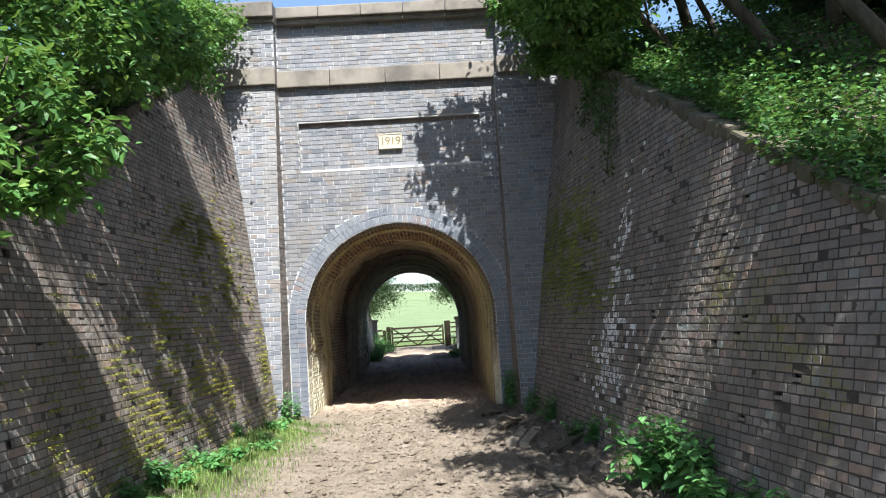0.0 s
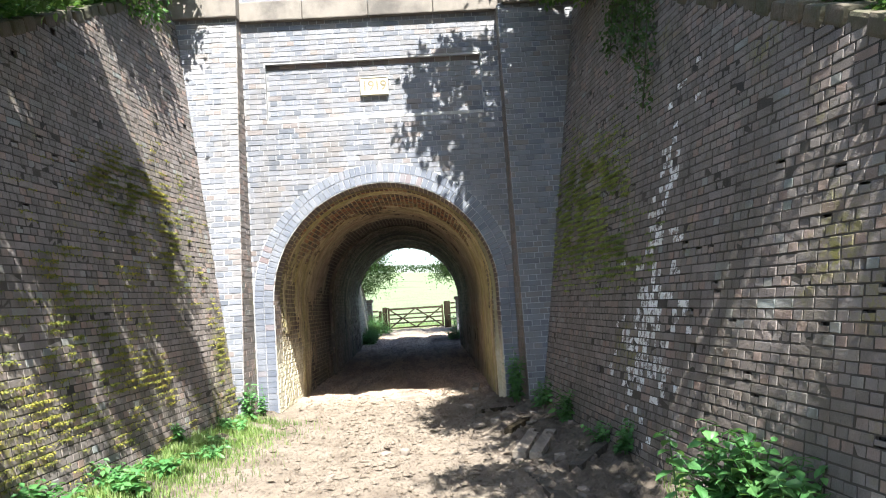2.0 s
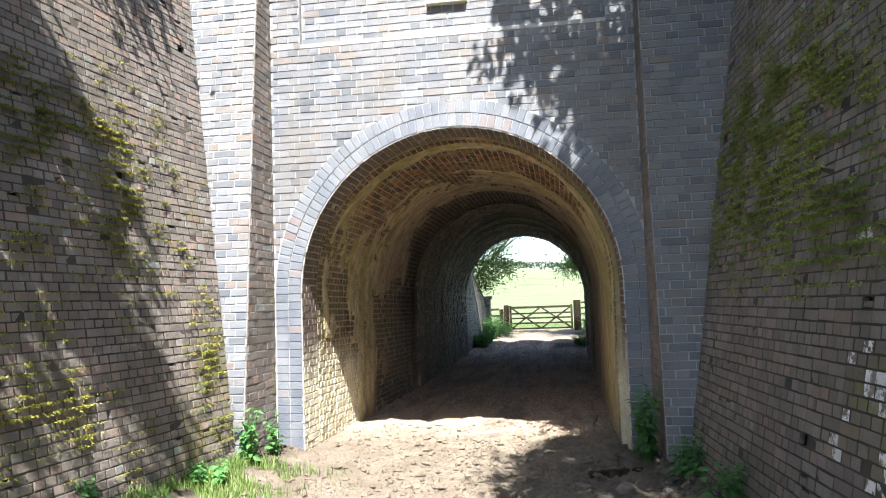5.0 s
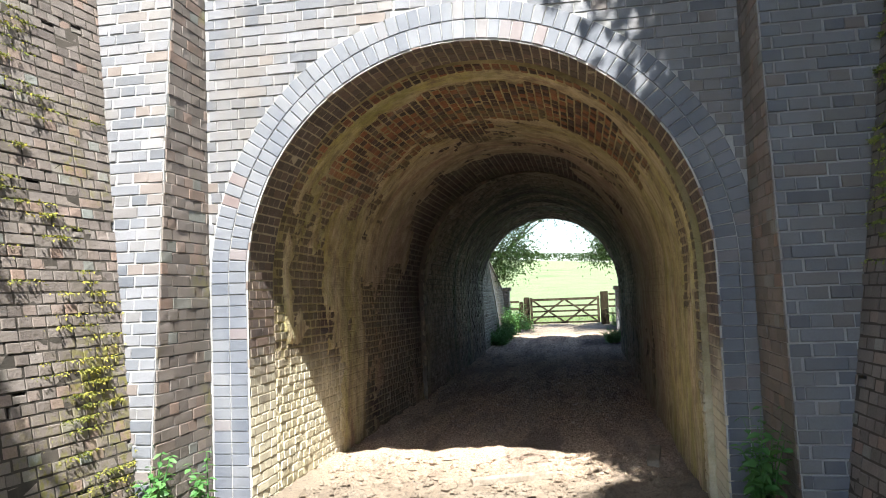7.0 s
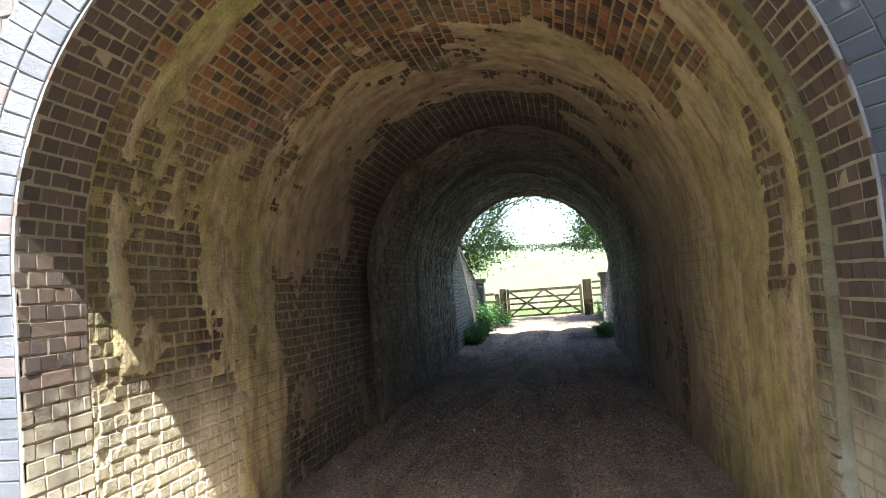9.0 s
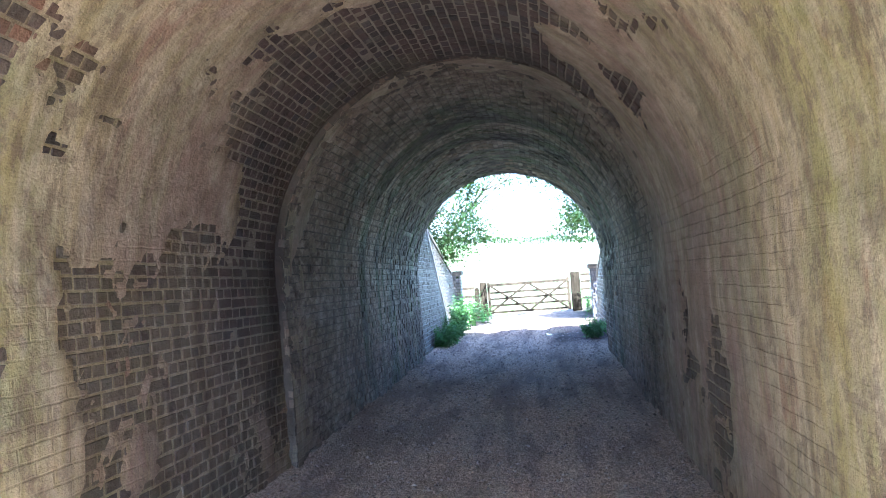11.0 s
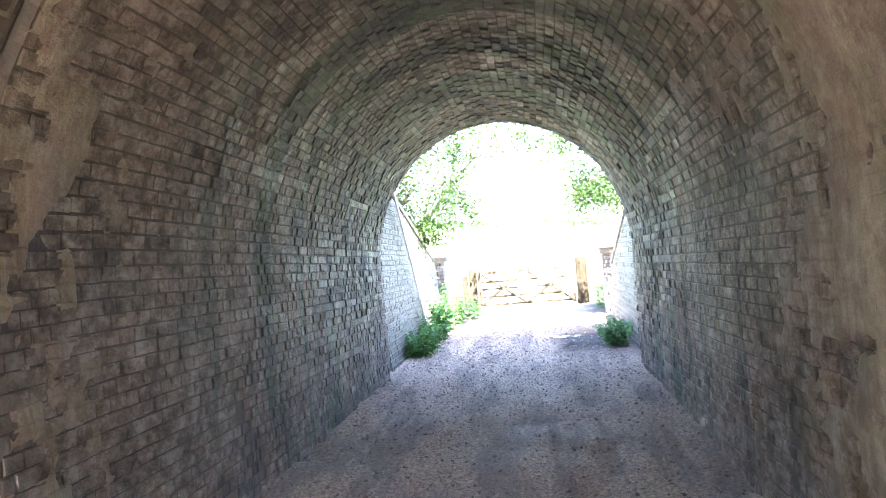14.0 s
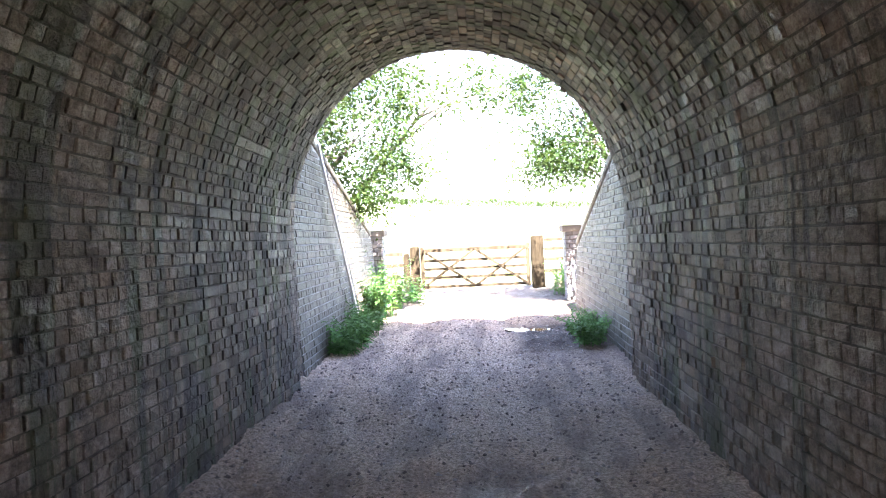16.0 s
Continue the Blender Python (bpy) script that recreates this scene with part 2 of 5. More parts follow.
def plaster_material():
    n = Nodes("flaking_ochre_plaster")
    streak = n.noise(1.0, 5, 0.62, (1.2, 4.5, 0.45), 2.2)
    c = n.ramp(streak, [(0.3, (0.25, 0.2, 0.11)), (0.42, (0.46, 0.38, 0.22)), (0.52, (0.56, 0.48, 0.33)), (0.6, (0.42, 0.36, 0.22)), (0.74, (0.4, 0.36, 0.17))])
    c = n.mix(n.math("MULTIPLY", n.step(n.noise(1.0, 5, 0.65, (1.0, 6.0, 0.35), 41.0), 0.54, 0.66), 0.6), c, (0.2, 0.15, 0.1))
    c = n.mix(n.math("MULTIPLY", n.step(n.noise(1.6, 6, 0.68, (1, 2.0, 0.7), 4.0), 0.54, 0.64), 0.75), c, (0.33, 0.185, 0.135))
    c = n.mix(n.math("MULTIPLY", n.step(n.noise(0.9, 5, 0.65, (1, 1.5, 0.7), 8.0), 0.5, 0.68), 0.55), c, (0.15, 0.17, 0.06))
    mould = n.math("MULTIPLY", n.math("SUBTRACT", 1.0, n.step(n.axis(1), 14.2, 15.8)), n.step(n.noise(1.0, 5, 0.62, (0.8, 2.4, 0.35), 33.0), 0.36, 0.6))
    c = n.mix(n.math("MULTIPLY", mould, 0.75), c, n.mix(n.step(n.noise(2.2, 4, shift=35.0), 0.4, 0.6), (0.42, 0.38, 0.12), (0.25, 0.26, 0.07)))
    fine = n.noise(1.0, 7, 0.75, (5.0, 7.0, 3.0), 43.0)
    c = n.mix(n.math("MULTIPLY", n.step(fine, 0.5, 0.6), 0.45), c, n.mix(0.5, c, (0.66, 0.58, 0.47)))
    c = n.mix(n.math("MULTIPLY", n.step(fine, 0.48, 0.38), 0.6), c, (0.16, 0.115, 0.085))
    rose = n.math("MULTIPLY", n.step(n.axis(1), 15.0, 16.2), n.step(n.noise(1.0, 6, 0.7, (1.5, 3.0, 0.6), 45.0), 0.46, 0.58))
    c = n.mix(n.math("MULTIPLY", rose, 0.7), c, (0.4, 0.27, 0.22))
    grey = n.math("ADD", n.math("MULTIPLY", n.step(n.axis(1), 15.0, 16.6), 0.5), n.math("MULTIPLY", n.step(n.axis(1), 17.7, 19.5), 0.45))
    drab = n.ramp(n.noise(7, 8, 0.8, (1.0, 1.0, 0.8), 12.0), [(0.36, (0.1, 0.078, 0.068)), (0.47, (0.21, 0.17, 0.145)), (0.54, (0.28, 0.232, 0.2)), (0.64, (0.46, 0.4, 0.345))])
    c = n.mix(n.math("MULTIPLY", grey, 0.92), c, drab)
    c = n.mix(n.math("MULTIPLY", n.step(n.noise(9, 5, 0.72, shift=6.0), 0.5, 0.64), 0.6), c, (0.22, 0.17, 0.125))
    c = speckle(n, c, 0.7)
    h = n.math("ADD", n.noise(12, 6, 0.7), n.math("MULTIPLY", n.noise(55, 4, 0.7), 0.5))
    # the courses below tell through where the coat is thin
    flat = n.t.nodes.new("ShaderNodeCombineXYZ")
    drift = n.math("MULTIPLY", n.math("SUBTRACT", n.noise(5, 4, 0.6), 0.5), 0.025)
    n.put(flat.inputs[0], n.math("ADD", n.axis(1), drift))
    n.put(flat.inputs[1], n.math("ADD", n.axis(2), drift))
    courses = n.t.nodes.new("ShaderNodeTexBrick")
    n.put(courses.inputs["Vector"], flat.outputs[0])
    courses.inputs["Scale"].default_value = 1.0
    courses.inputs["Brick Width"].default_value, courses.inputs["Row Height"].default_value = 0.212, 0.07
    courses.inputs["Mortar Size"].default_value, courses.inputs["Mortar Smooth"].default_value = 0.007, 0.6
    low = n.math("SUBTRACT", 1.0, n.step(n.axis(2), 1.7, 2.3))
    thin = n.math("MULTIPLY", n.math("MULTIPLY", low, n.step(n.axis(1), 14.2, 15.4)), n.step(n.noise(0.9, 5, 0.65, shift=51.0), 0.38, 0.6))
    joint = n.math("MULTIPLY", courses.outputs["Fac"], thin)
    c = n.mix(n.math("MULTIPLY", joint, 0.1), c, (0.13, 0.1, 0.08))
    h = n.math("SUBTRACT", h, n.math("MULTIPLY", joint, 0.4))
    return n.done(c, 0.8, h, 0.02)


M["plaster"] = plaster_material()


def plain(name, a, b, scale, rough, grain=60, dist=0.003, stretch=None, gloss=0.5):
    n = Nodes(name)
    n.b.inputs["Specular IOR Level"].default_value = gloss
    c = speckle(n, n.mix(n.step(n.noise(scale, 5, 0.62, stretch), 0.35, 0.65), a, b), 0.5)
    return n.done(c, rough, n.noise(grain, 4, 0.65, stretch), dist)


M["carved"] = plain("carved_shadow", (0.12, 0.1, 0.06), (0.2, 0.16, 0.1), 9, 0.9)
M["wood"] = plain("weathered_oak", (0.0248, 0.0198, 0.013), (0.0527, 0.0422, 0.0285), 6, 0.8, 30, 0.004, (3, 3, 0.6), 0.06)
M["dark_oak"] = plain("dark_gatepost_oak", (0.0143, 0.0116, 0.00715), (0.0303, 0.0248, 0.016), 6, 0.85, 30, 0.004, (3, 3, 0.6), 0.06)
M["plank"] = plain("grey_plank", (0.17, 0.14, 0.11), (0.27, 0.23, 0.19), 5, 0.85, 40, 0.004, (4, 0.7, 4))
M["bark"] = plain("bark", (0.045, 0.0375, 0.0275), (0.085, 0.0725, 0.055), 4, 0.9, 25, 0.015, (2, 2, 0.4))
M["rubble"] = plain("rubble_stone", (0.1, 0.08, 0.065), (0.21, 0.175, 0.145), 8, 0.9, 50, 0.006)
M["mossy"] = plain("mossy_coping", (0.11, 0.09, 0.068), (0.055, 0.055, 0.03), 3, 0.9, 30, 0.012)
M["pole"] = plain("pale_pole", (0.8, 0.77, 0.7), (0.68, 0.64, 0.56), 5, 0.6)
M["iron"] = plain("rusty_iron", (0.05, 0.045, 0.04), (0.1, 0.06, 0.04), 20, 0.6)


def leaf_material(name, stops, through=0.35, rough=0.45, gloss=0.35):
    n = Nodes(name)
    c = n.ramp(n.rand(False), stops)
    c = n.mix(n.step(n.noise(1.1, 3), 0.35, 0.65), c, n.mix(0.5, c, (0.03, 0.07, 0.02)))
    n.done(c, rough)
    n.b.inputs["Specular IOR Level"].default_value = gloss
    tr = n.t.nodes.new("ShaderNodeBsdfTranslucent")
    n.put(tr.inputs[0], n.mix(0.35, c, (0.2, 0.3, 0.03)))
    mx = n.t.nodes.new("ShaderNodeMixShader")
    mx.inputs[0].default_value = through
    n.t.links.new(n.b.outputs[0], mx.inputs[1])
    n.t.links.new(tr.outputs[0], mx.inputs[2])
    n.t.links.new(mx.outputs[0], n.out.inputs[0])
    return n.mat


M["leaf"] = leaf_material("hedge_leaf", [(0.0, (0.0634, 0.158, 0.0475)), (0.5, (0.106, 0.243, 0.0634)), (0.85, (0.158, 0.317, 0.0792)), (1.0, (0.317, 0.444, 0.127))], 0.42)
# ivy, and a darker leaf with shade put into its colour
M["leaf_dark"] = leaf_material("ivy_and_shaded_leaf", [(0.0, (0.025, 0.06, 0.02)), (0.6, (0.05, 0.105, 0.03)), (1.0, (0.09, 0.16, 0.05))], 0.25)
M["nettle"] = leaf_material("nettle_leaf", [(0.0, (0.0633, 0.19, 0.0575)), (0.6, (0.109, 0.282, 0.0862)), (1.0, (0.161, 0.356, 0.115))], 0.4)
M["grass"] = leaf_material("grass_blade", [(0.0, (0.117, 0.196, 0.0489)), (0.5, (0.176, 0.274, 0.0684)), (0.85, (0.254, 0.332, 0.108)), (1.0, (0.352, 0.352, 0.167))], 0.4)
M["moss"] = leaf_material("moss_tuft", [(0.0, (0.115, 0.127, 0.0287)), (0.6, (0.23, 0.218, 0.046)), (1.0, (0.414, 0.345, 0.0575))], 0.15, 0.9)
M["moss_green"] = leaf_material("green_moss_tuft", [(0.0, (0.142, 0.177, 0.0589)), (0.6, (0.272, 0.319, 0.0943)), (1.0, (0.447, 0.471, 0.118))], 0.15, 0.9)
M["hedge"] = leaf_material("far_hedge", [(0.0, (0.0112, 0.0244, 0.00935)), (1.0, (0.0262, 0.045, 0.015))], 0.2, gloss=0.08)


def ground_material():
    n = Nodes("earth_track_and_grass")
    x, y = n.axis(0), n.axis(1)
    mud = n.ramp(n.noise(2.4, 6, 0.66), [(0.3, (0.15, 0.116, 0.0863)), (0.5, (0.24, 0.195, 0.15)), (0.7, (0.292, 0.244, 0.195))])
    mud = n.mix(n.step(n.noise(26, 3, 0.7), 0.52, 0.66), mud, (0.15, 0.12, 0.0938))
    grit = n.ramp(n.noise(42, 6, 0.8), [(0.34, (0.13, 0.09, 0.068)), (0.5, (0.54, 0.4, 0.3)), (0.64, (0.86, 0.7, 0.55))])
    ruts = n.step(n.noise(1.0, 5, 0.62, (3.4, 0.55, 1.0), 29.0), 0.46, 0.62)
    grit = n.mix(n.math("MULTIPLY", ruts, 0.6), grit, n.ramp(n.noise(30, 5, 0.75), [(0.35, (0.11, 0.08, 0.07)), (0.65, (0.32, 0.245, 0.215))]))
    mire = n.math("MULTIPLY", n.step(n.math("ADD", x, n.noise(1.3, 4, 0.6, shift=31.0)), 0.7, 1.05), n.math("MULTIPLY", n.step(y, 24.6, 26.4), n.math("SUBTRACT", 1.0, n.step(y, 27.8, 28.4))))
    grit = n.mix(n.math("MULTIPLY", mire, 0.95), grit, n.ramp(n.noise(24, 5, 0.75), [(0.35, (0.025, 0.02, 0.02)), (0.65, (0.1, 0.08, 0.075))]))
    inside = n.math("MULTIPLY", n.step(n.math("ADD", y, n.noise(2, 3)), 13.6, 15.2), n.math("SUBTRACT", 1.0, n.step(y, 28.5, 31.0)))
    c = n.mix(inside, mud, grit)
    soil = n.ramp(n.noise(8, 5, 0.7), [(0.3, (0.045, 0.035, 0.025)), (0.7, (0.12, 0.095, 0.065))])
    wob = n.math("MULTIPLY", n.math("SUBTRACT", n.noise(1.6, 4, 0.6), 0.5), 1.2)
    off = n.step(n.math("ADD", n.math("ABSOLUTE", n.math("ADD", x, 0.45)), wob), 1.35, 1.85)
    c = n.mix(n.math("MULTIPLY", off, n.math("SUBTRACT", 1.0, inside)), c, soil)
    damp = n.math("MULTIPLY", n.step(n.math("ADD", x, wob), 0.65, 1.1), n.math("SUBTRACT", 1.0, n.step(y, 12.0, 13.0)))
    c = n.mix(n.math("MULTIPLY", damp, 0.75), c, n.ramp(n.noise(11, 5, 0.7), [(0.3, (0.085, 0.067, 0.052)), (0.7, (0.23, 0.185, 0.145))]))
    turf = n.ramp(n.noise(0.35, 6, 0.6), [(0.3, (0.108, 0.148, 0.0648)), (0.6, (0.14, 0.184, 0.0864)), (0.8, (0.173, 0.209, 0.108))])
    turf = n.mix(n.step(n.noise(0.09, 3, 0.6, shift=2.0), 0.6, 0.75), turf, (0.0792, 0.122, 0.0432))
    turf = speckle(n, turf, 0.4)
    c = n.mix(n.step(n.math("ADD", y, n.math("MULTIPLY", wob, 1.5)), 34.6, 36.5), c, turf)
    wet = n.math("MULTIPLY", inside, n.step(n.noise(1.1, 4, 0.6, shift=9.0), 0.4, 0.65))
    rough = n.math("SUBTRACT", 0.92, n.math("MULTIPLY", wet, 0.2))
    return n.done(c, rough, n.math("ADD", n.noise(18, 6, 0.7), n.math("MULTIPLY", n.noise(70, 3, 0.7), 0.6)), 0.05)


M["ground"] = ground_material()


def chip_material():
    n = Nodes("gravel_chip")
    c = n.ramp(n.rand(False), [(0.0, (0.13, 0.095, 0.08)), (0.5, (0.26, 0.195, 0.168)), (0.9, (0.4, 0.325, 0.285)), (1.0, (0.6, 0.53, 0.48))])
    return n.done(speckle(n, c, 0.4), 0.8, n.noise(80, 3), 0.003)


M["chip"] = chip_material()
M["bank"] = plain("bank_soil", (0.05, 0.045, 0.025), (0.07, 0.1, 0.03), 1.5, 0.95, 20, 0.03)

# ---- building blocks ----
rng = np.random.default_rng(7)


def quick_mesh(name, verts, faces, mats=(), index=None, smooth=False):
    """A mesh from arrays: verts N x 3, faces M x k of one k."""
    verts, faces = np.asarray(verts, np.float32), np.asarray(faces, np.int32)
    me = bpy.data.meshes.new(name)
    k = faces.shape[1]
    me.vertices.add(len(verts))
    me.vertices.foreach_set("co", verts.ravel())
    me.loops.add(faces.size)
    me.loops.foreach_set("vertex_index", faces.ravel())
    me.polygons.add(len(faces))
    me.polygons.foreach_set("loop_start", np.arange(0, faces.size, k, dtype=np.int32))
    me.polygons.foreach_set("loop_total", np.full(len(faces), k, np.int32))
    for m in mats:
        me.materials.append(m)
    if index is not None:
        me.polygons.foreach_set("material_index", np.asarray(index, np.int32))
    me.polygons.foreach_set("use_smooth", np.full(len(faces), smooth))
    me.update(calc_edges=True)
    me.validate()
    return me


def part(name, bm, material, parent, label="", smooth=False):
    """Links a bmesh or a mesh as one object under a thing or a part."""
    if isinstance(bm, bmesh.types.BMesh):
        me = bpy.data.meshes.new(name)
        bmesh.ops.recalc_face_normals(bm, faces=bm.faces[:])
        bm.to_mesh(me)
        bm.free()
    else:
        me = bm
    if material is not None and not me.materials:
        me.materials.append(material)
    if smooth:
        me.polygons.foreach_set("use_smooth", np.full(len(me.polygons), True))
    ob = new(name, me)
    ob.parent = parent
    if label:
        tagged(ob, label)
    return ob


def thing(name, label, category, group="", kind="", at=(0, 0, 0)):
    ob = new(name)
    ob.location = at
    return tagged(ob, label, category, group, kind)


def box(bm, lo, hi, m=None, bevel=0.0):
    """A box from corner to corner, turned by m, with its edges worn by bevel."""
    made = bmesh.ops.create_cube(bm, size=1.0)["verts"]
    for v in made:
        p = Vector([lo[k] + (v.co[k] + 0.5) * (hi[k] - lo[k]) for k in range(3)])
        v.co = m @ p if m else p
    if bevel:
        edges = list({e for v in made for e in v.link_edges})
        bmesh.ops.bevel(bm, geom=edges, offset=bevel, segments=2, affect="EDGES", profile=0.6)


def rough_up(bm, amount, scale=3.0):
    for v in bm.verts:
        v.co += noise.noise_vector(v.co * scale) * amount


def tube(bm, pts, radii, sides=7):
    """A tapered tube along points."""
    rings = []
    for i, p in enumerate(pts):
        a = pts[max(i - 1, 0)]
        b = pts[min(i + 1, len(pts) - 1)]
        q = (Vector(b) - Vector(a)).to_track_quat("Z", "Y")
        rings.append([bm.verts.new(Vector(p) + q @ Vector((math.cos(6.2832 * k / sides) * radii[i], math.sin(6.2832 * k / sides) * radii[i], 0))) for k in range(sides)])
    for a, b in zip(rings, rings[1:]):
        for k in range(sides):
            bm.faces.new((a[k], a[(k + 1) % sides], b[(k + 1) % sides], b[k]))
    bm.faces.new(rings[-1])
    bm.faces.new(rings[0][::-1])


BRICK_FACES = np.array([(0, 1, 2, 3), (4, 5, 1, 0), (5, 6, 2, 1), (6, 7, 3, 2), (7, 4, 0, 3), (8, 9, 5, 4), (9, 10, 6, 5), (10, 11, 7, 6), (11, 8, 4, 7)])


def brick_block(length, height, chamfer, proud, deep=0.03):
    """Twelve corners of a worn brick: its face, the worn edge, and the bed behind."""
    x, z = length / 2, height / 2
    c = chamfer
    return np.array([(-x + c, -z + c, proud), (x - c, -z + c, proud), (x - c, z - c, proud), (-x + c, z - c, proud),
                     (-x, -z, proud - c), (x, -z, proud - c), (x, z, proud - c), (-x, z, proud - c),
                     (-x, -z, -deep), (x, -z, -deep), (x, z, -deep), (-x, z, -deep)])


def bricks_mesh(name, rows, mats, proud, chamfer, wobble=0.002, tilt=0.012):
    """Many bricks in one mesh. rows: place, along, up, out, length, height, material number."""
    allv, idx = [], []
    for p, u, v, w, length, height, m in rows:
        b = brick_block(length, height, chamfer, proud)
        b[:, 2] += rng.normal(0, wobble)
        b[:4, :2] += rng.normal(0, 0.0016, (4, 2))
        b[:8, 2] += rng.normal(0, 0.0012, 8) + b[:8, 0] * rng.normal(0, tilt)
        allv.append(np.asarray(p) + b @ np.array([u, v, w]))
        idx.extend([m] * 9)
    f = (BRICK_FACES[None] + 12 * np.arange(len(rows))[:, None, None]).reshape(-1, 4)
    return quick_mesh(name, np.concatenate(allv), f, mats, idx)


OWN = {}


def own_bricks(rows, mats, proud, chamfer, parent):
    """Bricks as objects of their own, on shared meshes."""
    for p, u, v, w, length, height, m in rows:
        key = (round(length, 1), m, mats[m].name, proud)
        if key not in OWN:
            me = quick_mesh("brick", brick_block(length, height, chamfer, proud), BRICK_FACES, [mats[m]])
            OWN[key] = (me, length, height)
        me, l0, h0 = OWN[key]
        ob = new("brick", me)
        ob.parent = parent
        t = Matrix((u, v, w)).transposed().to_4x4()
        ob.matrix_basis = Matrix.Translation(Vector(p) + Vector(w) * rng.normal(0, 0.0015)) @ t @ Matrix.Diagonal((length / l0, height / h0, 1, 1)) @ pose(0, 0, 0, 0, 0, rng.normal(0, 0.25))


COURSE = 0.076


def bond(v0, v1, spans, joint=0.009, long=0.228, course=COURSE, shift=0.0, every=2):
    """English bond, a stretcher course in every few: (u, v, length, height) of each brick between v0 and v1 in the spans of u that spans(v) allows."""
    made = []
    k = 0
    while v0 + (k + 0.4) * course < v1:
        v = v0 + (k + 0.5) * course
        step = long / 2 if k % every else long
        off = shift + (0.0 if k % every else long / 4) + (long / 4 if every > 2 and k % 2 else 0.0)
        for ua, ub in spans(v):
            i = math.floor((ua - off) / step)
            while off + i * step < ub:
                a, b = max(ua, off + i * step), min(ub, off + (i + 1) * step)
                if b - a > 0.035:
                    j = rng.normal(0, 0.003)
                    made.append(((a + b) / 2 + j, v + rng.normal(0, 0.0012), b - a - joint, course - joint))
                i += 1
        k += 1
    return made


# ---- the plan ----
FACE, BACK = 12.70, 24.8
LIP = 17.85
CX, HALF, SPRING = -0.34, 1.61, 1.79
RING_OUT = HALF + 0.285
PIL_L, PIL_R = -2.25, 1.50


def track(y):
    """Height of the lane."""
    return 0.0141 * y if y < 36 else 0.508


def wing_r(y, z):
    return 2.88 - 0.148 * y + 0.0036 * y * y + 0.1736 * z


def wing_l(y, z):
    return -2.80 - 0.0222 * y + 0.0056 * y * y - 0.1553 * z


def wing_top(y):
    return min(0.485 * (y - 8.77) + 4.42, 5.9)


def section(y):
    """Middle, half width, springing and rise of the vault."""
    if y < 13.15:
        return CX, HALF, SPRING, 1.62
    if y < LIP:
        q = (y - 13.15) / 4.7
        return -0.365 + 0.05 * q, 1.585 - 0.085 * q, 1.79 - 0.05 * q, 1.595 - 0.025 * q
    if y < 24.35:
        q = min((y - LIP) / 0.7, 1.0)
        return -0.28 - 0.01 * q, 1.478 + 0.012 * q, 1.72, 1.58 + 0.05 * q - 0.08 * max(0.0, (y - 19.0) / 5.35)
    return -0.27, 1.585, 1.75, 1.68


def vault(sec, s):
    """Place and inward normal on the vault's outline at length s from the foot of its west wall; and its whole length."""
    c, half, spring, rise = sec
    foot = -0.15
    wall = spring - foot
    arc = math.pi * (half + rise) / 2
    if s < wall:
        return (c - half, foot + s), (1.0, 0.0), 2 * wall + arc
    if s > wall + arc:
        return (c + half, spring - (s - wall - arc)), (-1.0, 0.0), 2 * wall + arc
    a = math.pi - (s - wall) / arc * math.pi
    p = (c + half * math.cos(a), spring + rise * math.sin(a))
    n = Vector((-math.cos(a) / half, -math.sin(a) / rise)).normalized()
    return p, (n.x, n.y), 2 * wall + arc


def structure(name, me, material, label, category="wall"):
    ob = part(name, me, material, None)
    return tagged(ob, label, category, kind="structure")


# ---- ground ----
def hill(x, y):
    d = max(y - 38, 0.0)
    e = min(d, 150.0)
    return e * e / (e + 30) * 0.066 - (0.00052 * e + 0.0) * max(min(x, 90), -90) * min(1, e / 60) - max(d - 150, 0) * 0.02


def ground_height(x, y):
    z = track(y)
    c = x - CX + 0.1
    if y < 36:
        rut = 0.05 * math.exp(-((abs(c) - 0.62) / 0.22) ** 2)
        n1 = noise.noise(Vector((x * 1.3, y * 0.9, 0)))
        n2 = noise.noise(Vector((x * 5, y * 4.2, 3)))
        n3 = noise.noise(Vector((x * 14, y * 13, 6)))
        inside = min(max((y - 13.5) / 2, 0), 1) * min(max((29 - y) / 2, 0), 1)
        n4 = abs(noise.noise(Vector((x * 7, y * 3.5, 12))))
        z += -rut * (1 - 0.3 * inside) + 0.03 * n1 + (0.03 * n2 + 0.028 * n3 - 0.04 * n4) * (1 + 0.1 * inside)
        pool = math.exp(-(((x - 0.53) / 0.36) ** 2 + ((y - 27.75) / 0.42) ** 2) ** 2)
        z += (track(27.75) - 0.09 - z) * pool
        if y < FACE:
            right = min(max((x - 0.55) / 0.8, 0), 1)
            z += right * (0.06 + 0.06 * n2 + 0.06 * n3)
            left = min(max((-1.75 - x) / 0.7, 0), 1)
            z += left * 0.16
    else:
        z += 0.02 * noise.noise(Vector((x * 1.3, y * 0.9, 0))) + hill(x, y) + 0.25 * noise.noise(Vector((x * 0.03, y * 0.03, 0))) * min(1, (y - 36) / 40)
    # banks behind the walls
    if y < FACE + 0.6:
        yy = max(y, -6.0)
        top = max(wing_top(yy) - 0.02, track(yy) + 0.12)
        for far in (x - wing_r(yy, min(top, 5.9)) - 0.3, wing_l(yy, min(top, 5.9)) - 0.3 - x):
            if far > 0:
                z = max(z, top + min(far, 14) * 0.17 + 0.12 * noise.noise(Vector((x * 0.8, y * 0.8, 9))))
    elif y > BACK - 0.5 and y < 60:
        for far in (x - 2.6, -2.9 - x):
            if far > 0:
                fade = min(max((33.5 - y) / 8, 0), 1)
                z += fade * min(far * 1.6, 4.5 * fade + 0.4)
    return z


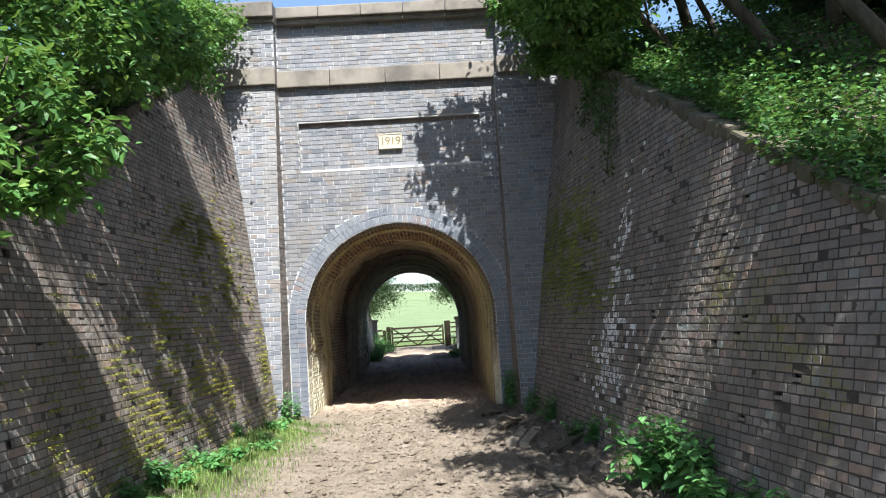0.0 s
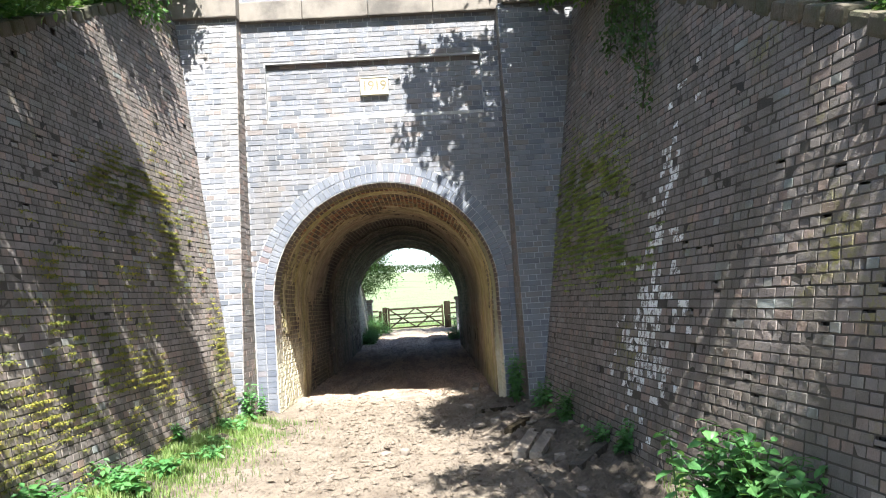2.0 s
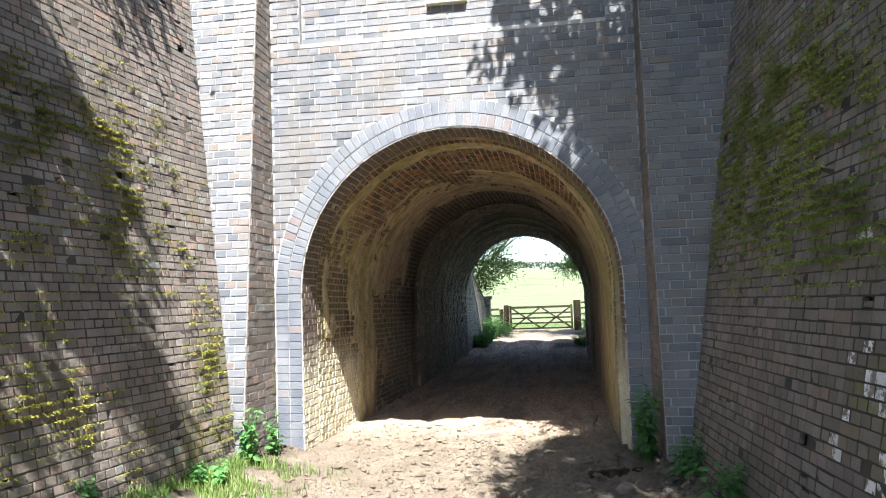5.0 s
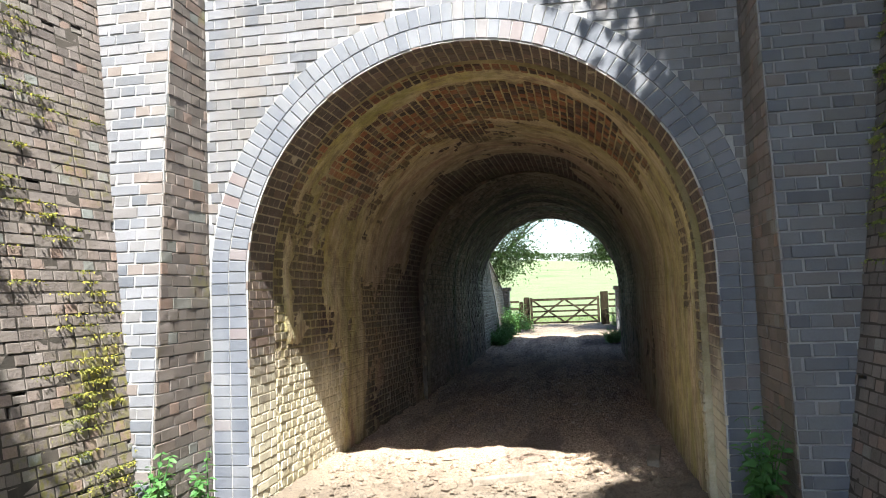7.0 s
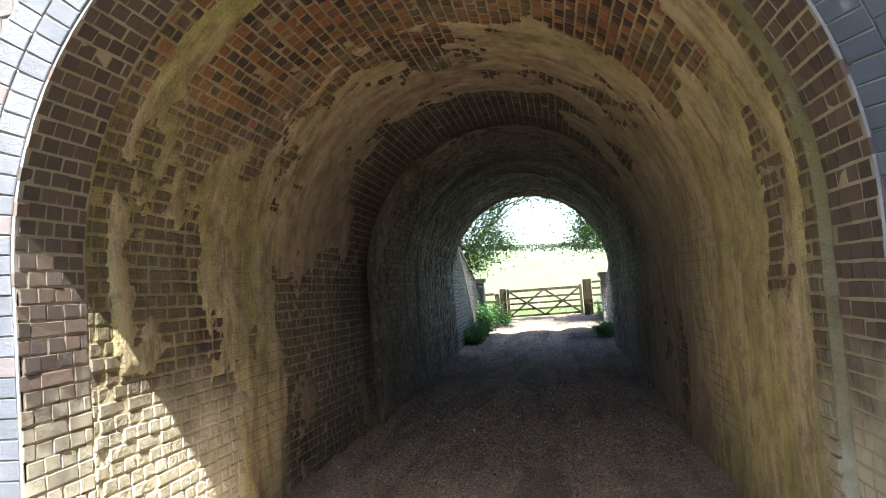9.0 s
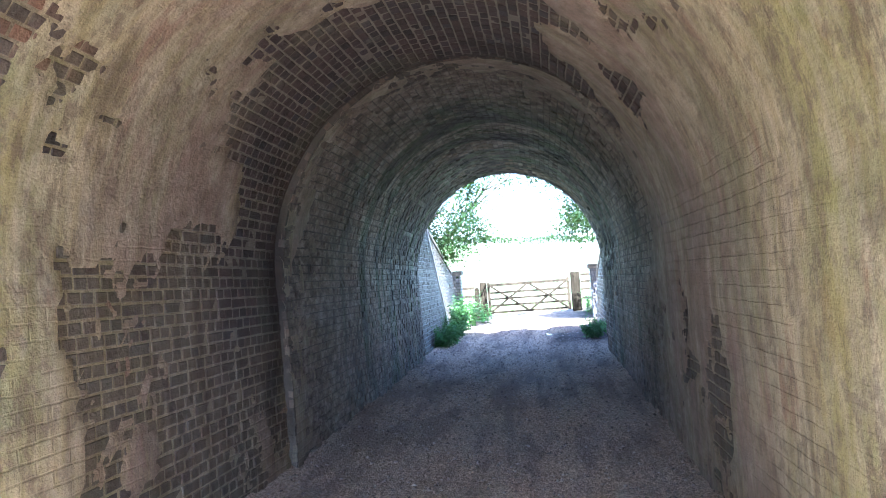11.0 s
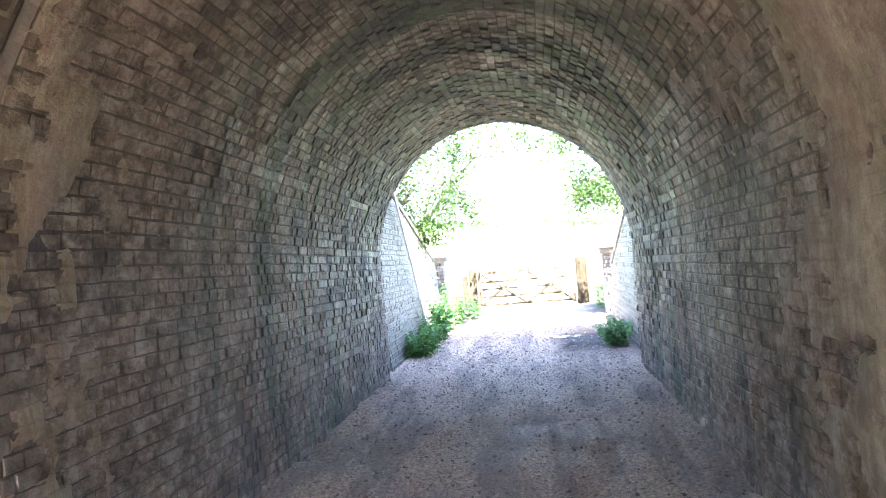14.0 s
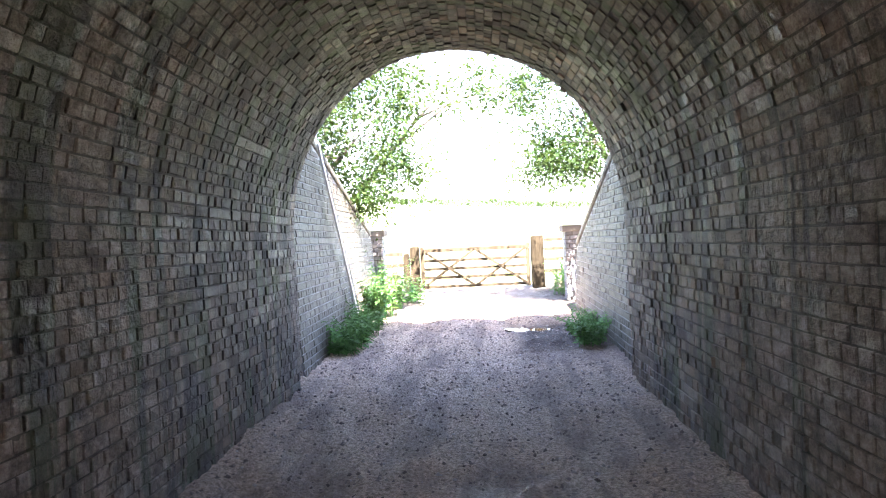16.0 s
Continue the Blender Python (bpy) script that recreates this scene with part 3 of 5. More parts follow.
def ground():
    near_x = np.concatenate([np.arange(-4.2, 4.2, 0.07)])
    out = 4.2 + np.cumsum(0.25 * 1.22 ** np.arange(0, 38))
    xs = np.concatenate([-out[::-1], near_x, out])
    ys = np.concatenate([-8 - np.cumsum(0.4 * 1.25 ** np.arange(0, 32))[::-1], np.arange(-8, 2, 0.4), np.arange(2, 30, 0.07), np.arange(30, 36, 0.15), 36 + np.cumsum(0.3 * 1.09 ** np.arange(0, 76))])
    v = np.array([(x, y, ground_height(float(x), float(y))) for y in ys for x in xs])
    nx, ny = len(xs), len(ys)
    i = np.arange(nx - 1)[None] + nx * np.arange(ny - 1)[:, None]
    f = np.stack([i, i + 1, i + 1 + nx, i + nx], -1).reshape(-1, 4)
    structure("ground", quick_mesh("ground", v, f, smooth=True), M["ground"], "rutted dry earth track, damp under the bridge, green field beyond", "ground")


ground()

# ---- bridge ----
def arch_top(x, half=HALF, rise=1.62, spring=SPRING):
    d = (x - CX) / half
    return spring + rise * math.sqrt(max(0.0, 1 - d * d)) if abs(d) < 1 else None


PANEL = (-1.92, 1.23, 4.36, 5.24)


def portal_wall():
    """The facing wall with its arched opening and its sunk panel."""
    bm = bmesh.new()
    y0, y1 = FACE + 0.005, FACE + 0.55
    deep = FACE + 0.075
    open_half = HALF + 0.04
    box(bm, (-4.2, y0, -0.3), (CX - open_half, y1, 7.0))
    box(bm, (CX + open_half, y0, -0.3), (3.6, y1, 7.0))
    xs = [CX - open_half * math.cos(math.pi * k / 48) for k in range(49)]
    for a, b in zip(xs, xs[1:]):
        za, zb = arch_top(a, open_half, 1.66) or SPRING, arch_top(b, open_half, 1.66) or SPRING
        vs = [bm.verts.new(p) for p in ((a, y0, za), (b, y0, zb), (b, y0, PANEL[2]), (a, y0, PANEL[2]), (a, y1, za), (b, y1, zb), (b, y1, PANEL[2]), (a, y1, PANEL[2]))]
        for q in ((0, 1, 2, 3), (5, 4, 7, 6), (4, 5, 1, 0), (3, 2, 6, 7)):
            bm.faces.new([vs[k] for k in q])
    box(bm, (CX - open_half, y0, PANEL[2]), (PANEL[0], y1, 7.0))
    box(bm, (PANEL[1], y0, PANEL[2]), (CX + open_half, y1, 7.0))
    box(bm, (PANEL[0], deep, PANEL[2]), (PANEL[1], y1, PANEL[3]))
    box(bm, (PANEL[0], y0, PANEL[3]), (PANEL[1], y1, 7.0))
    return structure("wall_portal", bm, M["pale_mortar"], "blue-grey brick bridge face round an arched opening")


portal = portal_wall()
X, Y, Z = (1, 0, 0), (0, 1, 0), (0, 0, 1)
OUT = (0, -1, 0)


def face_spans(z):
    d = (z - SPRING) / (RING_OUT + 0.01)
    w = RING_OUT if d <= 0 else (RING_OUT * math.sqrt(1 - d * d) if d < 1 else 0.0)
    cut = [(PIL_L, PIL_R)] if w == 0 else [(PIL_L, CX - w - 0.004), (CX + w + 0.004, PIL_R)]
    if PANEL[2] < z < PANEL[3]:
        cut = [(PIL_L, PANEL[0]), (PANEL[1], PIL_R)]
    return [c for c in cut if c[1] - c[0] > 0.04]


rows = [((u, FACE, v), X, Z, OUT, l, h, 0) for u, v, l, h in bond(-0.05, 5.84, face_spans)]
rows += [((u, FACE + 0.07, v), X, Z, OUT, l, h, 0) for u, v, l, h in bond(PANEL[2] + 0.05, PANEL[3], lambda z: [(PANEL[0], PANEL[1])], shift=0.05)]
rows += [((u, FACE, v), X, Z, OUT, l, h, 0) for u, v, l, h in bond(6.16, 7.0, lambda z: [(PIL_L, PIL_R + 0.1)])]
rows = [(p, u, v, w, l, h, 1 if PANEL[3] - 0.1 < p[2] < PANEL[3] and p[1] > FACE + 0.05 else 0) for p, u, v, w, l, h, _ in rows]
tagged(part("brickwork", bricks_mesh("brickwork", rows, [M["blue"], M["throat"]], 0.003, 0.0025, 0.0011, 0.004), None, portal), kind="stuff")


def arch_ring():
    """Two rings of headers, on down the jambs to the ground."""
    made = []
    for ring in range(2):
        r = 0.012 + ring * 0.137
        mid = HALF + r + 0.064
        steps = round(math.pi * mid / 0.081)
        for k in range(steps):
            a = math.pi * (k + 0.5) / steps
            rad = Vector((math.cos(a) * mid, 0, math.sin(a) * (mid + 0.01)))
            up = rad.normalized()
            along = Vector((math.sin(a), 0, -math.cos(a)))
            made.append(((CX + rad.x, FACE, SPRING + rad.z), tuple(along), tuple(up), OUT, 0.075, 0.131, 0))
        for k in range(24):
            for side in (-1, 1):
                made.append(((CX + side * mid, FACE, SPRING - 0.0405 - 0.081 * k), X, Z, OUT, 0.131, 0.075, 0))
    return made


def ring_bed():
    bm = bmesh.new()
    pts = []
    for r in (HALF, RING_OUT + 0.002):
        line = [(CX - r, -0.2)] + [(CX - r * math.cos(math.pi * k / 40), SPRING + (r + 0.01) * math.sin(math.pi * k / 40)) for k in range(41)] + [(CX + r, -0.2)]
        pts.append([bm.verts.new((x, FACE + 0.001, z)) for x, z in line])
    for k in range(len(pts[0]) - 1):
        bm.faces.new((pts[0][k], pts[0][k + 1], pts[1][k + 1], pts[1][k]))
    ext = bmesh.ops.extrude_face_region(bm, geom=bm.faces[:])
    for e in ext["geom"]:
        if isinstance(e, bmesh.types.BMVert):
            e.co.y += 0.02
    part("mortar_bed", bm, M["white_mortar"], portal)


ring_bed()
own_bricks(arch_ring(), [M["ring_own"]], 0.008, 0.004, portal)


def pil_y(z):
    """Front of the battered pilasters."""
    return 11.90 + (z - 0.3) * 0.1


def pilaster(name, xa, xb, inner):
    bm = bmesh.new()
    lo, hi = -0.2, 5.85
    vs = [bm.verts.new(p) for p in ((xa, pil_y(lo), lo), (xb, pil_y(lo), lo), (xb, FACE + 0.2, lo), (xa, FACE + 0.2, lo), (xa, pil_y(hi), hi), (xb, pil_y(hi), hi), (xb, FACE + 0.2, hi), (xa, FACE + 0.2, hi))]
    for q in ((0, 1, 5, 4), (1, 2, 6, 5), (2, 3, 7, 6), (3, 0, 4, 7), (4, 5, 6, 7), (0, 3, 2, 1)):
        bm.faces.new([vs[k] for k in q])
    ob = structure(name, bm, M["pale_mortar"], "battered blue brick pilaster beside the arch", "pilaster")
    up = Vector((0, 0.1, 1)).normalized()
    out = Vector((0, -1, 0.1)).normalized()
    made = [((u, pil_y(v), v), X, tuple(up), tuple(out), l, h, 0) for u, v, l, h in bond(-0.05, 5.84, lambda z: [(xa, xb)], shift=xb if inner > 0 else xa)]
    side = xb if inner > 0 else xa
    # inner side in brown wing brick: staining and shade both put into its colour
    made += [((side, u, v), (0, inner, 0), Z, (inner, 0, 0), l, h, 1) for u, v, l, h in bond(-0.05, 5.84, lambda z: [(pil_y(z) + 0.004, FACE)], joint=0.004, shift=0.06)]
    tagged(part("brickwork", bricks_mesh("brickwork", made, [M["blue"], M["wing"]], 0.007, 0.004, 0.0012, 0.006), None, ob), kind="stuff")
    return ob


pilaster("pilaster_1", -3.75, PIL_L, 1)
pilaster("pilaster_2", PIL_R, 2.95, -1)


def string_course():
    bm = bmesh.new()
    for xa, xb, y in ((-4.1, PIL_L - 0.05, 12.37), (PIL_L - 0.03, PIL_R + 0.03, 12.6), (PIL_R + 0.05, 3.6, 12.37)):
        n = max(1, round((xb - xa) / 0.95))
        for k in range(n):
            a, b = xa + (xb - xa) * k / n, xa + (xb - xa) * (k + 1) / n
            box(bm, (a + 0.003, y, 5.86), (b - 0.003, FACE + 0.1, 6.155), bevel=0.018)
    box(bm, (PIL_L - 0.07, 12.37, 5.86), (PIL_L + 0.02, FACE, 6.155), bevel=0.015)
    bmesh.ops.subdivide_edges(bm, edges=[e for e in bm.edges if e.calc_length() > 0.3], cuts=6)
    rough_up(bm, 0.008, 6)
    part("string_course", bm, M["stone"], portal, "weathered brown stone string course")
    bm = bmesh.new()
    for xa, xb, y, dz in ((-4.1, PIL_L + 0.03, 12.36, 0.06), (PIL_L + 0.05, PIL_R - 0.02, 12.5, 0.0), (PIL_R, 3.6, 12.36, 0.06)):
        n = max(1, round((xb - xa) / 0.8))
        for k in range(n):
            a, b = xa + (xb - xa) * k / n, xa + (xb - xa) * (k + 1) / n
            box(bm, (a + 0.003, y + 0.08, 6.98), (b - 0.003, FACE + 0.5, 7.06), bevel=0.012)
            box(bm, (a + 0.003, y, 7.06), (b - 0.003, FACE + 0.6, 7.26 + dz), bevel=0.02)
    rough_up(bm, 0.01, 6)
    part("coping", bm, M["stone"], portal, "stained stone parapet coping")
    for xa, xb in ((-4.0, PIL_L), (PIL_R + 0.1, 3.5)):
        made = [((u, 12.5, v), X, Z, OUT, l, h, 0) for u, v, l, h in bond(6.16, 6.98, lambda z: [(xa, xb)])]
        side, d = (xb, 1) if xa < 0 else (xa, -1)
        made += [((side, u, v), (0, d, 0), Z, (d, 0, 0), l, h, 0) for u, v, l, h in bond(6.16, 6.98, lambda z: [(12.5, FACE)])]
        bm = bmesh.new()
        box(bm, (xa, 12.5, 6.15), (xb, FACE + 0.1, 6.99))
        pier = part("parapet_pier", bm, M["pale_mortar"], portal)
        tagged(part("brickwork", bricks_mesh("brickwork", made, [M["blue"]], 0.007, 0.004), None, pier), kind="stuff")


string_course()


def date_stone():
    ob = thing("date_stone", "pale yellow stone plaque carved with the year 1919", "plaque", at=(-0.35, FACE + 0.065, 4.845))
    bm = bmesh.new()
    box(bm, (-0.205, -0.055, -0.135), (0.205, 0.03, 0.135), bevel=0.008)
    part("slab", bm, M["plaque"], ob)
    bm = bmesh.new()
    for lo, hi in (((-0.2, -0.0, 0.118), (0.2, 0, 0.131)), ((-0.2, 0, -0.131), (0.2, 0, -0.118)), ((-0.2, 0, -0.118), (-0.187, 0, 0.118)), ((0.187, 0, -0.118), (0.2, 0, 0.118))):
        box(bm, (lo[0], -0.063, lo[2]), (hi[0], -0.05, hi[2]), bevel=0.003)
    part("border", bm, M["plaque"], ob)
    for k, ch in enumerate("1919"):
        cu = bpy.data.curves.new("numeral", "FONT")
        cu.body, cu.size, cu.extrude, cu.align_x, cu.align_y = ch, 0.2, 0.003, "CENTER", "CENTER"
        tmp = bpy.data.objects.new("numeral", cu)
        me = bpy.data.meshes.new_from_object(tmp)
        bpy.data.objects.remove(tmp)
        me.materials.clear()
        me.materials.append(M["carved"])
        n = part("numeral", me, None, ob)
        n.matrix_basis = pose(-0.135 + 0.09 * k, -0.0565, 0, 90, 0, 0)


date_stone()


def panel_sill():
    bm = bmesh.new()
    box(bm, (PANEL[0] - 0.0, FACE - 0.004, PANEL[2] + 0.0), (PANEL[1], FACE + 0.08, PANEL[2] + 0.045), bevel=0.006)
    part("panel_sill", bm, M["white_mortar"], portal)


panel_sill()


def sag(y, s):
    """Unevenness of the old vault."""
    if y < 13.2:
        return 0.0
    return 0.022 * noise.noise(Vector((y * 0.7, s * 0.6, 4.0))) + 0.008 * noise.noise(Vector((y * 3.1, s * 2.7, 8.0)))


def plastered(y, p, s):
    """How far above 0 the old plaster still clings at this place of the vault."""
    x, z = p
    full = y
    y += 0.22 * noise.noise(Vector((y * 1.7, s * 2.3, 21.0))) + 0.1 * noise.noise(Vector((y * 5, s * 6, 23.0)))
    x += 0.35 * noise.noise(Vector((y * 1.5, s * 1.5, 29.0)))
    z += 0.3 * noise.noise(Vector((y * 1.9, s * 1.6, 25.0))) + 0.12 * noise.noise(Vector((y * 6, s * 6, 27.0)))
    n = 0.65 * noise.noise(Vector((y * 1.3, s * 1.1, 1.0))) + 0.45 * noise.noise(Vector((y * 4.2, s * 3.6, 2.0))) + 0.3 * noise.noise(Vector((y * 11, s * 10, 3.0)))
    if full < 13.3:
        return -1
    if full > LIP:
        n += 0.35 * noise.noise(Vector((y * 5, s * 16, 6.0)))
        base = 0.25 - (y - LIP) * 0.25 if x > 0.75 else 0.02 - (y - LIP) * 0.3
    elif x > 0.75 and z < 2.6:
        base = 0.5
        if 13.55 < y < 13.85 and 1.5 < z < 2.3:
            base = -0.25
        elif y > 16.3 and z < 1.6:
            base = 0.2
    elif z > 2.45:
        base = 0.4 if y < 13.6 else (-0.45 if y < 14.75 else (0.15 if y < 16.5 or x > 0.6 else -0.8))
    else:
        base = 0.3
        if y < 14.6 and z < 1.15:
            base = -0.7
        elif 13.5 < y < 14.25 and z < 2.15:
            base = -0.22
        elif y > 17.05:
            base = -0.8 if z > 1.2 else -0.2
        elif y > 15.3 and z < 1.95:
            base = -0.16
            n += 0.35 * noise.noise(Vector((y * 16, s * 14, 9.0)))
    return base + n * 0.8


def plaster_skin(shell, y0, y1):
    """What is left of the plaster, as a thin ragged skin over the bricks."""
    sec = section((y0 + y1) / 2)
    total = vault(sec, 0)[2]
    ny, ns = round((y1 - y0) / 0.045), round(total / 0.05)
    v, f = [], []
    keep = np.zeros((ny + 1, ns + 1), bool)
    for a in range(ny + 1):
        y = y0 + (y1 - y0) * a / ny
        sec = section(y)
        total = vault(sec, 0)[2]
        for b in range(ns + 1):
            s = total * b / ns
            p, nn, _ = vault(sec, s)
            q = plastered(y, p, s)
            keep[a, b] = q > -0.06 and p[1] > 0.05
            d = 0.017 * min(max(q * 25, -1), 1) + sag(y, s) + 0.003 * noise.noise(Vector((y * 9, s * 9, 5.0)))
            v.append((p[0] + nn[0] * d, y, p[1] + nn[1] * d))
    for a in range(ny):
        for b in range(ns):
            if keep[a:a + 2, b:b + 2].any():
                i = a * (ns + 1) + b
                f.append((i, i + 1, i + ns + 2, i + ns + 1))
    part("plaster", quick_mesh("plaster", v, f, [M["plaster"]], smooth=True), None, shell, "flaking ochre plaster, streaked green and brown")


def vault_shell(name, y0, y1, mortar, label, thick=0.4):
    """A length of the vault: the bed behind the bricks."""
    sec = section((y0 + y1) / 2)
    total = vault(sec, 0)[2]
    n, st = 72, max(2, round((y1 - y0) / 0.12))
    v, f = [], []
    m = n + 1
    for a in range(st + 1):
        y = y0 + (y1 - y0) * a / st
        sec = section(min(max(y, y0 + 0.002), y1 - 0.002))
        total = vault(sec, 0)[2]
        for k in range(m):
            p, nn, _ = vault(sec, total * k / n)
            q = sag(y, total * k / n)
            back = 0.035 * abs(noise.noise(Vector((k * 0.4, 0.0, 3.0)))) + 0.02 * abs(noise.noise(Vector((k * 1.7, 0.0, 5.0)))) if y == LIP + 0.001 else 0.0
            v.append((p[0] + nn[0] * q, y + back, p[1] + nn[1] * q))
    far = len(v)
    for y in (y0, y1):
        for k in range(m):
            p, nn, _ = vault(sec, total * k / n)
            v.append((p[0] - nn[0] * thick, y, p[1] - nn[1] * thick))
    for k in range(n):
        f += [(a * m + k, a * m + k + 1, (a + 1) * m + k + 1, (a + 1) * m + k) for a in range(st)]
        f += [(far + k, far + m + k, far + m + k + 1, far + k + 1), (k, far + k, far + k + 1, k + 1), (st * m + k, st * m + k + 1, far + m + k + 1, far + m + k)]
    return structure(name, quick_mesh(name, v, f, [mortar]), None, label, "tunnel")


def vault_bricks(shell, y0, y1, mats, near, choose, proud=0.004, every=3, joint=0.009, headers_above=9.0, chamfer=0.003, rough=0.0018, tilt=0.01):
    """Bricks laid along the vault, headers alone in its crown; the stretch 'near' becomes objects of their own."""
    sec = section((y0 + y1) / 2)
    total = vault(sec, 0)[2]
    made, own = [], []
    for crown, pattern in ((False, every), (True, 99)):
        for u, s, l, h in bond(0.0, total, lambda v: [(y0, y1)], joint=joint, every=pattern, course=0.07, long=0.212):
            sec = section(min(max(u, y0 + 0.002), y1 - 0.002))
            p, nn, _ = vault(sec, s * vault(sec, 0)[2] / total)
            if p[1] < 0.02 or (p[1] > headers_above) != crown:
                continue
            d = sag(u, s)
            row = ((p[0] + nn[0] * d, u, p[1] + nn[1] * d), Y, (nn[1], 0.0, -nn[0]), (nn[0], 0, nn[1]), l, h, choose(u, p))
            if near and near(u, p) and len(own) < 290:
                own.append(row)
            else:
                made.append(row)
    tagged(part("brickwork", bricks_mesh("brickwork", made, mats, proud, chamfer, rough, tilt), None, shell), kind="stuff")
    return own


s1 = vault_shell("vault_1", FACE + 0.01, 13.15, M["throat_mortar"], "dark brick throat of the arch")
vault_bricks(s1, FACE - 0.005, 13.15, [M["throat"]], None, lambda u, p: 0, 0.0045, every=3, joint=0.012, headers_above=1.7, chamfer=0.0025, rough=0.0012, tilt=0.006)
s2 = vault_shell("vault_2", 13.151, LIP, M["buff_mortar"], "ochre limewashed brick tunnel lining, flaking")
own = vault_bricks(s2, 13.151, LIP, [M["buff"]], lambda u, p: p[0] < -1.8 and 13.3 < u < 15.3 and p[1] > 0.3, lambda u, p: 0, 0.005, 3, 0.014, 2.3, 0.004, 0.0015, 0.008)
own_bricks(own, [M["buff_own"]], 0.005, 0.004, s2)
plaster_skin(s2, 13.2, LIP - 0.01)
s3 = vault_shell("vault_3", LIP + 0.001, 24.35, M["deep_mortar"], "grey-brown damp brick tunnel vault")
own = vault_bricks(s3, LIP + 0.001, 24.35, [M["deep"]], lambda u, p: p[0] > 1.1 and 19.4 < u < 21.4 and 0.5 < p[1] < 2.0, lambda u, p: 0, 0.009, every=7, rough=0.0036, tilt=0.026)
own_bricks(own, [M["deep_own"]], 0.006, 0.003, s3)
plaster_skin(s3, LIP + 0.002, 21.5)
s4 = vault_shell("vault_4", 24.351, BACK, M["deep_mortar"], "brick ring at the far mouth of the tunnel")
vault_bricks(s4, 24.351, BACK, [M["deep"]], None, lambda u, p: 0, 0.007)


def back_wall():
    bm = bmesh.new()
    y0, y1 = BACK - 0.5, BACK
    c, half, spring, rise = section(25)
    half, rise = half + 0.38, rise + 0.38
    box(bm, (-5, y0, -0.3), (c - half, y1, 6.6))
    box(bm, (c + half, y0, -0.3), (4.4, y1, 6.6))
    xs = [c - half * math.cos(math.pi * k / 32) for k in range(33)]
    for a, b in zip(xs, xs[1:]):
        za, zb = (spring + rise * math.sqrt(max(0, 1 - ((q - c) / half) ** 2)) for q in (a, b))
        vs = [bm.verts.new(p) for p in ((a, y0, za), (b, y0, zb), (b, y0, 6.6), (a, y0, 6.6), (a, y1, za), (b, y1, zb), (b, y1, 6.6), (a, y1, 6.6))]
        for q in ((0, 1, 2, 3), (5, 4, 7, 6), (4, 5, 1, 0), (3, 2, 6, 7)):
            bm.faces.new([vs[k] for k in q])
    structure("wall_far", bm, M["pale_mortar"], "far face of the brick bridge")


back_wall()


def embankment():
    bm = bmesh.new()
    xs = [-60, -30, -12, -5, -2.2, 1.5, 4.4, 12, 30, 60]
    ys = [12.95, 14, 17, 20, 23, 24.6]
    grid = [[bm.verts.new((x, y, 6.2 + 0.25 * math.sin((y - 12.9) / 11.7 * math.pi) + 0.1 * noise.noise(Vector((x, y, 0))))) for x in xs] for y in ys]
    for a, b in zip(grid, grid[1:]):
        for k in range(len(xs) - 1):
            bm.faces.new((a[k], a[k + 1], b[k + 1], b[k]))
    for row, y in ((grid[0], 12.95), (grid[-1], 24.6)):
        for k in range(len(xs) - 1):
            if xs[k] >= -2.2 and xs[k + 1] <= 1.5:
                continue
            a = bm.verts.new((xs[k], y, -0.5))
            b = bm.verts.new((xs[k + 1], y, -0.5))
            bm.faces.new((row[k], row[k + 1], b, a))
    structure("embankment", bm, M["bank"], "grassy railway embankment over the tunnel", "embankment")


embankment()


